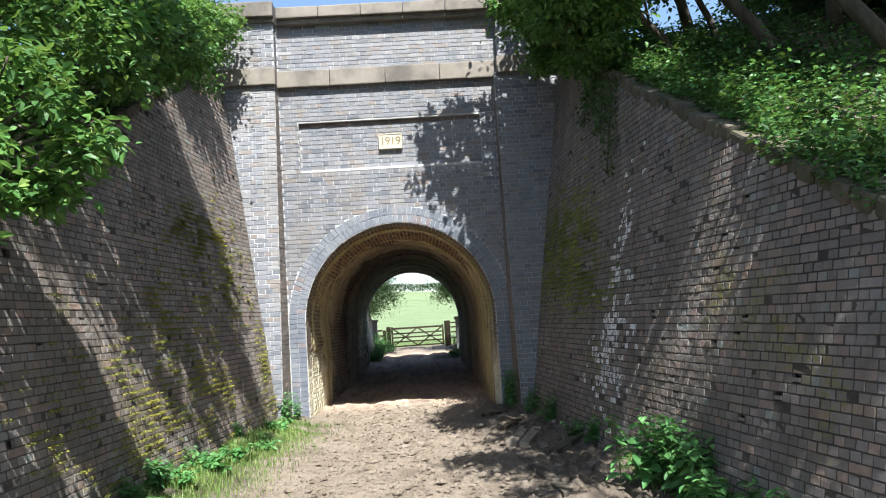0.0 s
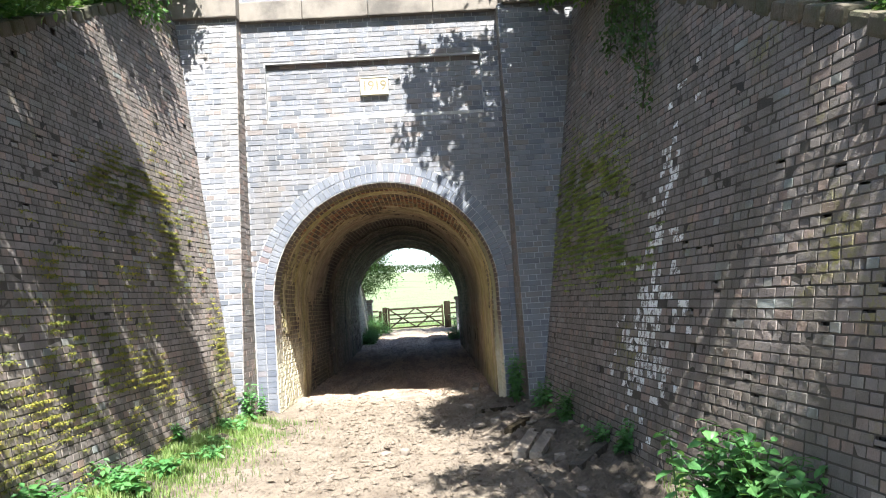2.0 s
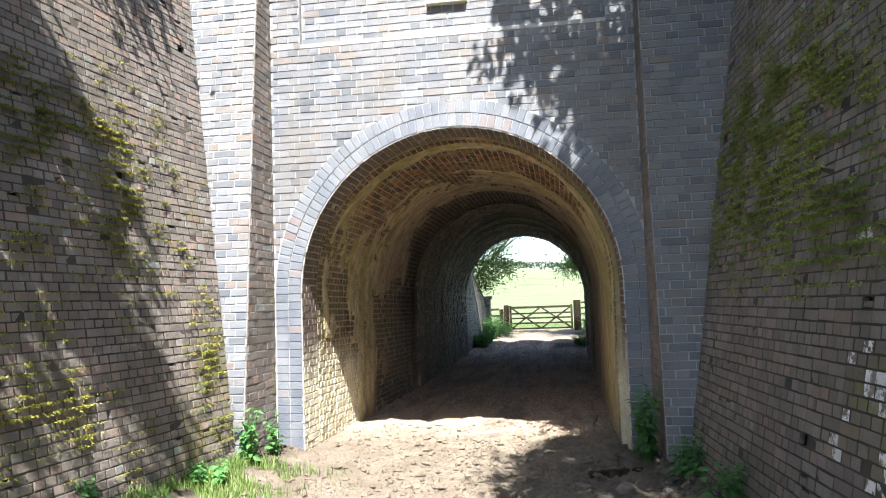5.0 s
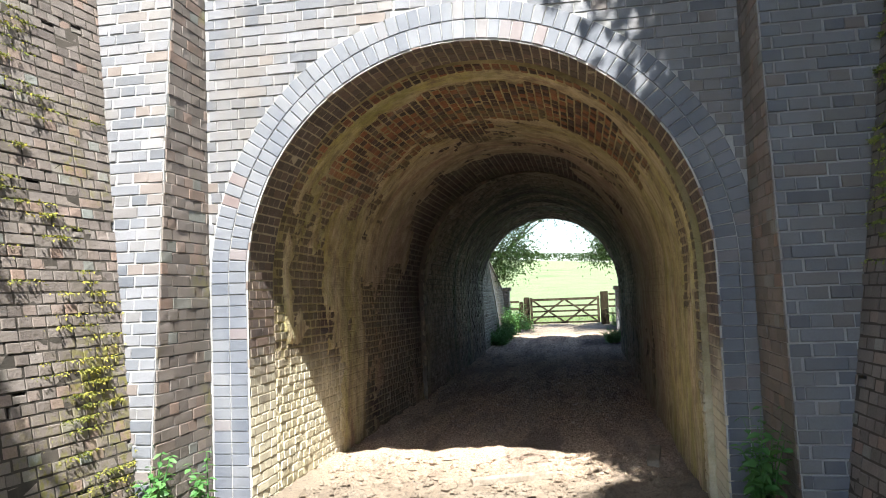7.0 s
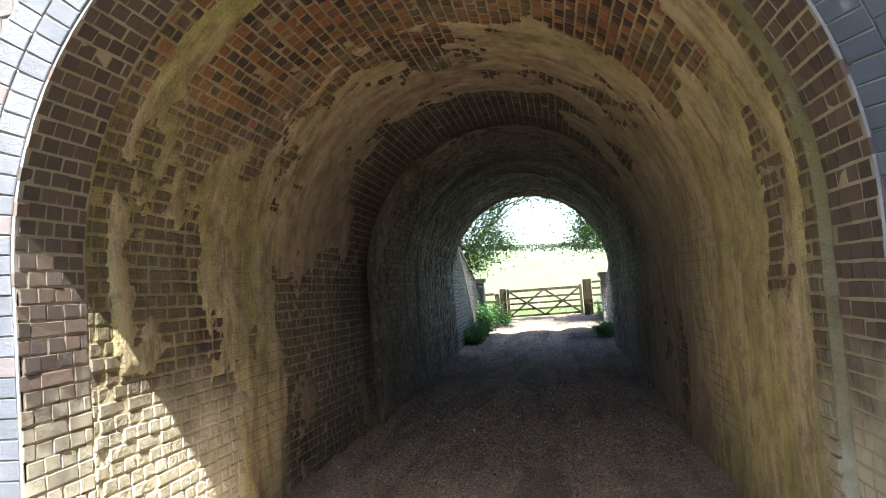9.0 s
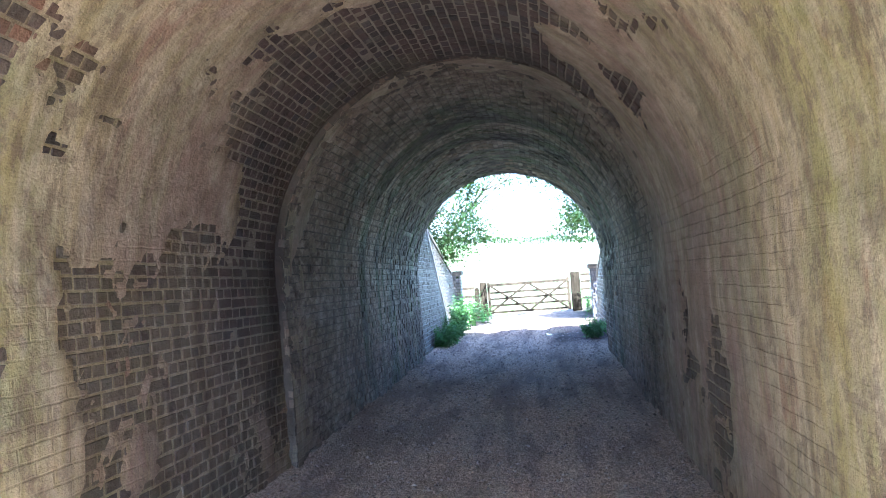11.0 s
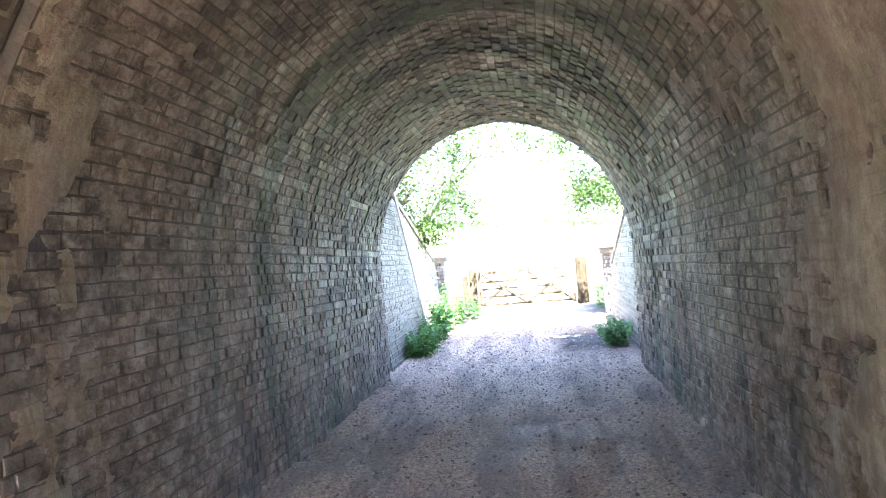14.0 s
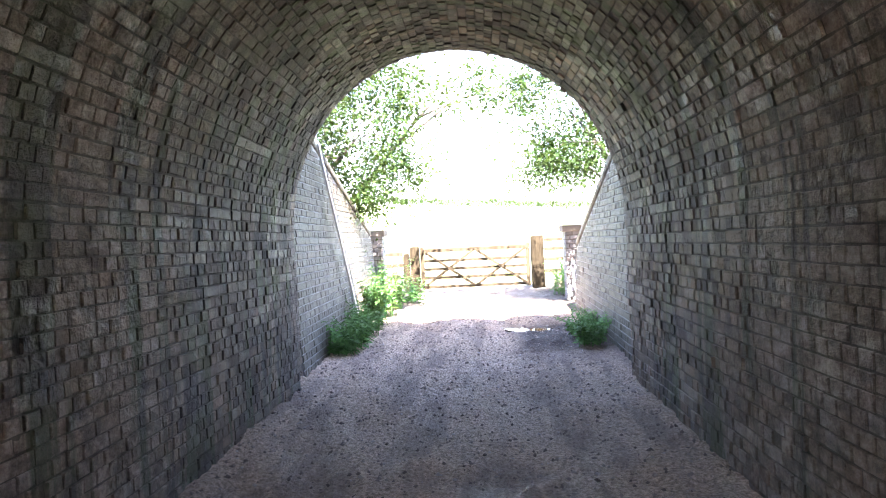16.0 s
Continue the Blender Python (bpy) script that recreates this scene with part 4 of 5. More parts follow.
# ---- wing walls ----
def wing_wall(name, at, side, y0, label):
    """A battered retaining wall with a sloping top. side: which way its face looks."""
    bm = bmesh.new()
    n = 40
    ys = [y0 + (FACE - 0.2 - y0) * k / n for k in range(n + 1)]
    rowsv = []
    for y in ys:
        lo, hi = -0.35, wing_top(y)
        hi = max(hi, lo + 0.1)
        ring = []
        for z, d in ((lo, 0.0), (hi, 0.0), (hi, 0.55), (lo, 0.75)):
            ring.append(bm.verts.new((at(y, z) - side * (d + 0.05), y, z)))
        rowsv.append(ring)
    for a, b in zip(rowsv, rowsv[1:]):
        for k in range(4):
            bm.faces.new((a[k], a[(k + 1) % 4], b[(k + 1) % 4], b[k]))
    bm.faces.new(rowsv[0])
    bm.faces.new(rowsv[-1][::-1])
    ob = structure(name, bm, M["dark_mortar"], label)
    o = Vector((at(8, 2), 8, 2))
    along = (Vector((at(9, 2), 9, 2)) - o).normalized()
    up = (Vector((at(8, 3), 8, 3)) - o).normalized()
    made, own, bed = [], [], []
    for u, v, l, h in bond(-0.1, 5.95, lambda z: [(max(y0, (z + 0.03 - 4.42) / 0.485 + 8.77), FACE - 0.25)], joint=0.01, every=4, course=0.066, long=0.196):
        p = (at(u, v), u, v)
        along = Vector((at(u + 0.5, v) - at(u - 0.5, v), 1, 0)).normalized()
        out = along.cross(up).normalized()
        out = out if out.x * side > 0 else -out
        lime = 0
        if side < 0:
            d = 1.4 * math.exp(-((u - 8.5) / 0.5) ** 2) * math.exp(-((v - 1.3) / 0.66) ** 2) * (0.6 + 0.9 * noise.noise(Vector((u * 3.0, v * 5.0, 2.0))))
            d = max(d, 0.9 * math.exp(-((u - 8.35 + 0.25 * (v - 2.4)) / 0.16) ** 2) * math.exp(-((v - 2.5) / 0.6) ** 2))
            lime = 1 if rng.random() < d else 0
        if not lime and l < 0.12:
            worn = max(0.0, noise.noise(Vector((u * 0.9, v * 0.9, side * 4.0))) + 0.35) * (1.5 if v > 1.5 else 0.7)
            luck = rng.random()
            if luck < 0.003 * worn:
                continue
            if luck < 0.05 * worn:
                # a spalled brick with its joint washed out
                if rng.random() < 0.7:
                    h, v = h * rng.uniform(0.45, 0.8), v - h * 0.12
                else:
                    l, u = l * rng.uniform(0.5, 0.8), u + l * 0.12
                made.append(((at(u, v), u, v), tuple(along), tuple(up), tuple(out), l, h, 0))
                continue
        a, b = (l + 0.02) / 2, (h + 0.016) / 2
        bed.append([(at(u + i * a, v + j * b), u + i * a, v + j * b) for i, j in ((-1, -1), (1, -1), (1, 1), (-1, 1))])
        row = (p, tuple(along), tuple(up), tuple(out), l, h, lime)
        if lime == 0 and 8.9 < u < 10.6 and 0.45 < v < 1.7 and len(own) < 280:
            own.append(row)
        else:
            made.append(row)
    tagged(part("brickwork", bricks_mesh("brickwork", made, [M["wing"], M["limed"]], 0.0035, 0.0025, 0.0016, 0.006), None, ob), kind="stuff")
    own_bricks(own, [M["wing_own"]], 0.0035, 0.0025, ob)
    part("pointing", quick_mesh("pointing", np.array(bed).reshape(-1, 3), np.arange(4 * len(bed)).reshape(-1, 4), [M["dark_mortar"]]), None, ob, "dark recessed lime pointing")
    # rounded coping bricks on the slope
    bm = bmesh.new()
    y = y0 + 0.1
    while y < FACE - 0.5 and wing_top(y + 0.1) < 5.85:
        z = wing_top(y)
        tilt = math.degrees(math.atan(0.485))
        m = pose(at(y, z), y, z, tilt, 0, 0)
        lo, hi = (-0.02, 0.32) if side < 0 else (-0.32, 0.02)
        lift = rng.normal(0, 0.008)
        slip = rng.normal(0, 0.012)
        box(bm, (lo + slip, 0.004, lift - 0.06), (hi + slip, 0.21, 0.075 + lift), m, 0.03)
        y += 0.22 * math.cos(math.radians(tilt))
    part("coping", bm, M["mossy"], ob, "rounded worn mossy coping bricks")
    return ob


wing_wall("wall_wing_right", wing_r, -1, -0.6, "dark battered brick retaining wall with white lime patches")
wing_wall("wall_wing_left", wing_l, 1, -0.6, "dark battered brick retaining wall with yellow moss")

# ---- foliage ----
LEAF = np.array([(0, 0, 0), (0.3, 0.34, 0.06), (0, 0.5, -0.02), (-0.3, 0.34, 0.06), (0.2, 0.72, 0.0), (0, 1, -0.14), (-0.2, 0.72, 0.0)])
LEAF_FACES = np.array([(0, 1, 2, 3), (2, 1, 4, 5), (2, 5, 6, 3)])


def turns(d, spin):
    """Turning matrices that send y along d, spun about it."""
    d = d / np.linalg.norm(d, axis=1, keepdims=True)
    side = np.cross(d, np.array([0.0, 0, 1]) + 1e-4)
    side /= np.linalg.norm(side, axis=1, keepdims=True)
    up = np.cross(side, d)
    c, s = np.cos(spin)[:, None], np.sin(spin)[:, None]
    return np.stack([side * c + up * s, d, up * c - side * s], 1)


def leaves_mesh(name, pts, dirs, sizes, mat, flat=0.6):
    n = len(pts)
    t = turns(dirs, rng.normal(0, flat, n))
    v = (LEAF[None] * sizes[:, None, None]) @ t + pts[:, None]
    f = (LEAF_FACES[None] + 7 * np.arange(n)[:, None, None]).reshape(-1, 4)
    return quick_mesh(name, v.reshape(-1, 3), f, [mat])


def cloud(centre, radii, n, clumps, droop=0.35, tuft=0.16):
    """Leaf places and directions: clumps inside a lopsided ellipsoid, with gaps between them."""
    c = rng.normal(0, 1, (clumps, 3))
    c /= np.linalg.norm(c, axis=1, keepdims=True)
    c *= rng.uniform(0.25, 1.0, (clumps, 1)) ** 0.5
    c[:, 2] = np.where(c[:, 2] < -0.6, c[:, 2] * 0.6, c[:, 2])
    c = np.asarray(centre) + c * np.asarray(radii)
    k = rng.integers(0, clumps, n)
    spread = tuft * np.mean(radii) * rng.uniform(0.5, 1.5, clumps)
    off = rng.normal(0, 1, (n, 3)) * spread[k][:, None] * np.array([1, 1, 0.75])
    d = off / (np.linalg.norm(off, axis=1, keepdims=True) + 1e-6) + rng.normal(0, 0.7, (n, 3))
    d[:, 2] = d[:, 2] * 0.5 - droop
    return c[k] + off, d, c


def tree(name, base, top, radii, n, clumps, leaf, label, mat="leaf", trunk=0.14, category="tree", limbs=9, tuft=0.16):
    """A tapered trunk with limbs that reach the clumps of its crown."""
    base, top = Vector(base), Vector(top)
    ob = thing(name, label, category, at=base)
    pts, dirs, c = cloud(top, radii, n, clumps, tuft=tuft)
    bm = bmesh.new()
    bend = Vector(rng.normal(0, 0.12, 3)) * (top - base).length
    line = [base + (top - base) * q + bend * math.sin(q * 3.1) * 0.5 for q in (0, 0.2, 0.4, 0.6, 0.8, 1.0)]
    line[0] = base - Vector((0, 0, 0.15))
    tube(bm, line, [trunk * 1.25, trunk, trunk * 0.85, trunk * 0.7, trunk * 0.5, trunk * 0.25], 8)
    for k in range(min(limbs, len(c))):
        a = line[2 + k % 3]
        b = Vector(c[k])
        mid = (a + b) / 2 + Vector((0, 0, 0.12 * (b - a).length)) + Vector(rng.normal(0, 0.08, 3))
        tube(bm, [a, (a + mid) / 2, mid, (mid + b) / 2 + Vector(rng.normal(0, 0.05, 3)), b], [trunk * 0.42, trunk * 0.33, trunk * 0.25, trunk * 0.16, 0.008], 5)
    for v in bm.verts:
        v.co -= base
    part("trunk", bm, M["bark"], ob, smooth=True)
    part("crown", leaves_mesh("crown", pts - np.array(base), dirs, rng.uniform(0.6, 1.3, n) * leaf, M[mat]), None, ob)
    return ob


SHRUB = "leafy green shrub spilling over the top of the brick wall"
# crown centre, radii, leaves, clumps, leaf size, base x y
SHRUBS = [
    ((-2.8, 8.3, 5.1), (0.6, 1.0, 0.6), 3600, 26, 0.09, (-3.9, 8.5)),
    ((-2.9, 6.5, 4.5), (0.55, 0.9, 0.65), 3400, 24, 0.09, (-3.9, 6.5)),
    ((-2.55, 5.1, 3.15), (0.42, 0.55, 0.7), 2000, 20, 0.09, (-3.6, 5.2)),
    ((-2.75, 4.2, 2.6), (0.35, 0.6, 0.6), 1600, 17, 0.09, (-3.6, 4.1)),
    ((-3.25, 10.6, 5.95), (0.55, 0.9, 0.75), 4200, 45, 0.075, (-4.1, 10.5)),
    ((-3.3, 11.9, 6.7), (0.6, 0.5, 0.7), 2600, 34, 0.07, (-4.3, 12.0)),
    ((2.3, 10.6, 6.3), (0.95, 0.8, 0.8), 6500, 75, 0.09, (3.7, 10.8)),
    ((2.3, 9.1, 5.75), (0.7, 0.8, 0.65), 9000, 80, 0.09, (3.6, 9.3)),
    ((2.45, 9.5, 5.25), (0.4, 0.8, 0.5), 4200, 40, 0.075, (3.4, 9.6)),
    ((2.35, 11.4, 5.9), (0.45, 0.6, 0.6), 3200, 34, 0.075, (3.4, 11.5)),
    ((3.3, 9.7, 6.6), (0.9, 1.1, 0.9), 6500, 60, 0.085, (4.3, 9.7)),
]
for top, radii, n, clumps, leaf, (bx, by) in SHRUBS:
    tree("shrub", (bx, by, ground_height(bx, by)), top, radii, n, clumps, leaf, SHRUB, trunk=0.05, category="shrub", limbs=14)

TREES = [
    # base x y, crown centre, radii, leaves, clumps, leaf size
    ((-4.9, 8.2), (-4.3, 8.0, 6.6), (1.1, 1.5, 1.4), 7000, 60, 0.11),
    ((-4.8, 5.6), (-4.2, 5.4, 5.6), (1.0, 1.4, 1.4), 7000, 60, 0.11),
    ((-4.6, 3.0), (-4.0, 3.4, 4.4), (0.9, 1.1, 1.3), 6000, 50, 0.11),
    ((-6.5, 7.5), (-6.2, 7.5, 8.0), (1.8, 2.4, 2.6), 8000, 70, 0.14),
    ((-6.2, 12.2), (-6.0, 12.4, 8.0), (1.6, 1.6, 2.0), 6000, 60, 0.13),
    ((-6.8, 3.5), (-6.4, 3.6, 6.5), (1.8, 2.2, 2.6), 7000, 60, 0.14),
    # next four crowns hang above the view, placed to shade face, pilaster and lane
    ((4.6, 11.4), (2.5, 10.1, 8.1), (1.2, 1.4, 1.0), 4200, 62, 0.11),
    ((4.6, 8.4), (2.5, 8.6, 7.2), (0.9, 0.9, 0.9), 9000, 80, 0.11),
    ((4.9, 6.6), (2.15, 7.0, 7.7), (0.95, 1.3, 0.8), 5400, 44, 0.11),
    ((4.9, 1.0), (1.9, 3.1, 7.6), (0.75, 1.4, 0.6), 2000, 18, 0.11),
    ((13.0, 8.0), (13.0, 8.0, 7.0), (2.4, 3.2, 4.0), 5000, 70, 0.28),
    ((13.5, 3.5), (13.5, 3.5, 6.0), (2.4, 3.2, 4.0), 5000, 70, 0.28),
    ((11.5, 12.4), (11.5, 12.4, 8.0), (2.4, 2.4, 3.0), 4000, 60, 0.25),
    ((-9.5, 6.5), (-9.5, 6.5, 7.0), (2.4, 3.2, 4.0), 5000, 70, 0.28),
    # unseen crown, placed for lacy leaf shade on the bridge face
    ((4.4, 11.9), (1.05, 10.6, 7.7), (0.75, 0.5, 0.7), 1500, 15, 0.1),
    ((5.6, 9.2), (5.0, 9.2, 8.4), (1.5, 1.6, 1.6), 7000, 60, 0.13),
    ((6.4, 5.6), (5.4, 5.6, 8.6), (1.6, 1.8, 1.6), 7000, 60, 0.13),
    ((7.6, 10.5), (7.4, 10.5, 7.4), (1.8, 2.0, 2.6), 7000, 60, 0.15),
    ((8.4, 7.5), (8.2, 7.6, 7.2), (1.8, 2.0, 2.6), 7000, 60, 0.15),
    ((8.6, 4.0), (8.4, 4.0, 6.4), (1.8, 2.2, 2.6), 7000, 60, 0.15),
    ((10.2, 9.0), (10.2, 9.0, 7.4), (2.0, 2.6, 3.2), 7000, 60, 0.18),
    ((10.4, 5.5), (10.4, 5.5, 6.4), (2.0, 2.4, 3.2), 7000, 60, 0.18),
    # next nine crowns are never in view, added for their shade on walls
    ((4.8, 2.6), (2.7, 4.7, 7.7), (0.7, 2.0, 0.9), 6200, 90, 0.12),
    ((-5.6, 1.4), (-3.0, 3.3, 8.0), (0.9, 2.0, 0.9), 1200, 16, 0.12),
    ((-5.6, 6.4), (-2.5, 6.2, 7.9), (0.8, 1.5, 0.8), 2600, 26, 0.11),
    ((-5.0, -2.0), (-3.2, 0.0, 8.0), (0.9, 1.6, 0.9), 1200, 8, 0.13),
    ((5.6, 0.4), (3.6, 0.7, 7.8), (0.7, 1.3, 0.8), 2000, 34, 0.12),
    ((-5.6, 4.6), (-1.7, 5.3, 8.0), (0.6, 1.6, 0.7), 1200, 18, 0.11),
    ((6.2, -2.0), (5.0, -1.2, 8.0), (1.5, 2.2, 1.1), 5000, 40, 0.13),
    ((-6.0, -6.5), (-4.5, -6.5, 7.0), (2.2, 2.4, 2.2), 6000, 60, 0.16),
    ((6.0, -6.5), (4.8, -6.5, 7.0), (2.2, 2.4, 2.2), 6000, 60, 0.16),
]
for (bx, by), top, radii, n, clumps, leaf in TREES:
    # trees deep in the wood take the dark leaf: shade in their colour
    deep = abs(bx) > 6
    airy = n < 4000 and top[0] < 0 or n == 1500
    tree("tree", (bx, by, ground_height(bx, by)), top, radii, n * 2 if deep else n, clumps * 5 if airy else clumps, leaf, "leafy green tree on the bank, some added out of view for shade", mat="leaf_dark" if deep else "leaf", trunk=0.085, tuft=0.06 if airy else 0.16)

THICKET = [((7.2, 2.5), 1.5), ((7.4, 4.6), 1.6), ((7.0, 6.6), 1.5), ((7.2, 8.6), 1.6), ((6.8, 10.4), 1.5), ((6.6, 12.0), 1.4), ((8.8, 5.6), 1.9), ((8.8, 8.6), 1.9), ((8.6, 11.2), 1.8), ((-6.6, 5.0), 1.5), ((-6.8, 9.5), 1.6)]
for (bx, by), r in THICKET:
    z = ground_height(bx, by)
    # dark leaf again, the gloom of the wood put into its colour
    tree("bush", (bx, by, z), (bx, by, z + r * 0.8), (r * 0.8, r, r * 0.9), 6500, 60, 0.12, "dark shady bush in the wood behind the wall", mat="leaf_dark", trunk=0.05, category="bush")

FAR_TREES = [
    ((-3.4, 29.8), (-1.95, 29.9, 3.4), (1.05, 1.2, 2.0), 19000, 95, 0.062),
    ((-3.6, 27.4), (-2.8, 27.6, 3.8), (0.8, 1.0, 0.9), 3000, 40, 0.085),
    ((3.0, 30.2), (1.5, 30.4, 3.7), (1.0, 1.2, 1.9), 18000, 95, 0.062),
    ((3.2, 28.0), (2.35, 28.2, 3.3), (0.6, 0.9, 0.9), 2600, 36, 0.085),
    ((-4.0, 32.5), (-0.6, 31.2, 4.3), (1.7, 0.7, 0.55), 1700, 44, 0.08),
]
for (bx, by), top, radii, n, clumps, leaf in FAR_TREES:
    tree("tree", (bx, by, ground_height(bx, by)), top, radii, n, clumps, leaf, "small green tree beside the field gate", mat="hedge", trunk=0.03 if n < 1500 else 0.06)


def far_hedge():
    """The hedge along the top of the field."""
    n = 16000
    x = rng.uniform(-75, 75, n)
    y = 186 + rng.normal(0, 0.7, n)
    lump = np.array([1.6 + 0.9 * noise.noise(Vector((q * 0.16, 0, 3))) + 0.7 * noise.noise(Vector((q * 0.7, 0, 1))) for q in x])
    z = np.array([ground_height(float(a), 186.0) for a in x]) + rng.uniform(0, 1, n) ** 0.7 * lump
    ob = part("hedge", leaves_mesh("hedge", np.stack([x, y, z], 1), rng.normal(0, 1, (n, 3)), rng.uniform(0.25, 0.6, n), M["hedge"]), None, None)
    tagged(ob, "dark green field hedge along the hilltop", "hedge", kind="stuff")


far_hedge()


def undergrowth():
    """Nettles, ivy and brambles that cover the banks."""
    # leaf_dark set among the nettles paints in their shaded patches
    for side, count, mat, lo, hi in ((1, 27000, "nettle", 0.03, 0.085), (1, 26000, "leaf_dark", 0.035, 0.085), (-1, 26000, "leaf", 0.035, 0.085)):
        y = rng.uniform(-1.0, 12.6, count)
        far = rng.exponential(1.3, count) - np.where((y > 4.2) & (y < 5.6), 0.26, 0.12)
        x = np.empty(count)
        z = np.empty(count)
        for i in range(count):
            top = wing_top(float(y[i]))
            edge = wing_r(y[i], top) + 0.22 if side > 0 else wing_l(y[i], top) - 0.22
            x[i] = edge + side * far[i]
            z[i] = max(ground_height(float(x[i]), float(y[i])), top) + abs(rng.normal(0, 1)) * (0.12 + 0.12 * max(0, noise.noise(Vector((x[i] * 1.5, y[i] * 1.5, 2))) + 0.3))
        d = rng.normal(0, 1, (count, 3))
        d[:, 2] = np.abs(d[:, 2]) * 0.4 - 0.2
        d[:, 0] -= side * 0.5
        ob = part("undergrowth", leaves_mesh("undergrowth", np.stack([x, y, z], 1), d, rng.uniform(lo, hi, count), M[mat]), None, None)
        tagged(ob, "low green undergrowth of nettles and ivy on the bank", "undergrowth", kind="stuff")


undergrowth()


def creeper(name, pts, label):
    """A strand of ivy that hangs down the wall."""
    base = Vector(pts[0])
    ob = thing(name, label, "ivy", at=base)
    bm = bmesh.new()
    tube(bm, [Vector(p) - base for p in pts], [0.008] * len(pts), 5)
    part("stem", bm, M["bark"], ob)
    n = 320
    q = rng.uniform(0, len(pts) - 1.001, n)
    a = np.array([np.array(pts[int(k)]) * (1 - k % 1) + np.array(pts[int(k) + 1]) * (k % 1) for k in q])
    a += rng.normal(0, 0.055, (n, 3)) - np.array(base)
    d = rng.normal(0, 1, (n, 3))
    d[:, 2] -= 0.8
    part("foliage", leaves_mesh("foliage", a, d, rng.uniform(0.03, 0.07, n), M["leaf_dark"]), None, ob)


for y, drop in ((9.4, 0.9), (9.0, 1.3), (9.8, 0.7), (10.2, 1.0)):
    top = wing_top(y)
    creeper("ivy_strand", [(wing_r(y, top - drop * k / 4) - 0.06, y - 0.05 * k, top + 0.1 - drop * k / 4) for k in range(5)], "dark ivy strand hanging down the brick wall")


# ---- plants along the foot of the walls ----
def nettle_plant(x, y, height, spread, stems, leaf, label, z=None):
    z = ground_height(x, y) if z is None else z
    ob = thing("nettle_plant", label, "plant", "plants along the walls", at=(x, y, z))
    pts, dirs, sizes = [], [], []
    for _ in range(stems):
        bm = bmesh.new()
        lean = rng.normal(0, spread * 0.55, 2)
        foot = rng.normal(0, spread * 0.35, 2)
        h = height * rng.uniform(0.55, 1.0)
        line = [Vector((foot[0] + lean[0] * q * q, foot[1] + lean[1] * q * q, h * q)) for q in (0, 0.35, 0.7, 1)]
        tube(bm, line, [0.006, 0.005, 0.004, 0.002], 4)
        part("stem", bm, M["nettle"], ob)
        for k in range(9):
            q = 0.2 + 0.8 * k / 8
            p = np.array([foot[0] + lean[0] * q * q, foot[1] + lean[1] * q * q, h * q])
            a = k * 1.57 + rng.normal(0, 0.4)
            for s in (0, math.pi):
                pts.append(p)
                dirs.append((math.cos(a + s), math.sin(a + s), rng.normal(-0.15, 0.25)))
                sizes.append(leaf * (1.15 - 0.55 * q) * rng.uniform(0.75, 1.25))
    part("foliage", leaves_mesh("foliage", np.array(pts), np.array(dirs), np.array(sizes), M["nettle"], 0.3), None, ob)


BIG = "lush green nettle clump at the foot of the brick wall"
SMALL = "small green nettle growing at the wall foot"
for x, y, h, sp, st, lf in ((1.95, 6.55, 0.65, 0.3, 24, 0.14), (2.1, 6.05, 0.55, 0.28, 20, 0.14), (2.2, 5.5, 0.42, 0.25, 14, 0.13), (2.3, 4.8, 0.4, 0.25, 10, 0.12)):
    nettle_plant(x, y, h, sp, st, lf, BIG)
for x, y, h, sp, st, lf in ((1.36, 12.15, 0.75, 0.13, 14, 0.1), (1.62, 11.55, 0.42, 0.12, 8, 0.1), (1.72, 10.5, 0.4, 0.14, 7, 0.11), (1.88, 8.6, 0.3, 0.16, 7, 0.09), (1.82, 9.2, 0.25, 0.12, 5, 0.08),
                            (-2.18, 11.9, 0.5, 0.12, 7, 0.08), (-2.1, 12.25, 0.4, 0.1, 5, 0.08), (-2.62, 7.5, 0.3, 0.2, 9, 0.1), (-2.7, 6.9, 0.32, 0.2, 9, 0.1), (-2.45, 8.4, 0.28, 0.18, 8, 0.09), (-2.5, 10.0, 0.25, 0.16, 7, 0.08)):
    nettle_plant(x, y, h, sp, st, lf, SMALL)
WEED = "broad-leaved green weed in the grass verge"
for k in range(9):
    y = 5.2 + 0.75 * k + rng.uniform(-0.15, 0.15)
    nettle_plant(wing_l(y, 0.2) + rng.uniform(0.12, 0.4), y, rng.uniform(0.08, 0.2), 0.2, 7, rng.uniform(0.07, 0.12), WEED)
EXIT = "leafy green weeds in front of the far wing wall"
for x, y, h, sp, st, lf in ((-1.68, 26.1, 0.45, 0.28, 30, 0.09), (-1.6, 26.7, 0.5, 0.28, 28, 0.09), (-1.66, 27.5, 0.5, 0.28, 24, 0.1), (-1.66, 28.5, 0.75, 0.3, 26, 0.1), (-1.68, 29.6, 0.95, 0.32, 28, 0.1), (-1.65, 30.8, 0.95, 0.34, 28, 0.1), (-1.4, 31.8, 0.6, 0.3, 18, 0.1),
                            (1.08, 26.0, 0.32, 0.24, 26, 0.07), (1.15, 26.7, 0.34, 0.24, 22, 0.07), (1.25, 27.5, 0.3, 0.2, 16, 0.07), (1.5, 32.2, 0.75, 0.3, 24, 0.09), (1.75, 33.2, 0.8, 0.3, 22, 0.09)):
    nettle_plant(x, y, h, sp, st, lf, EXIT)


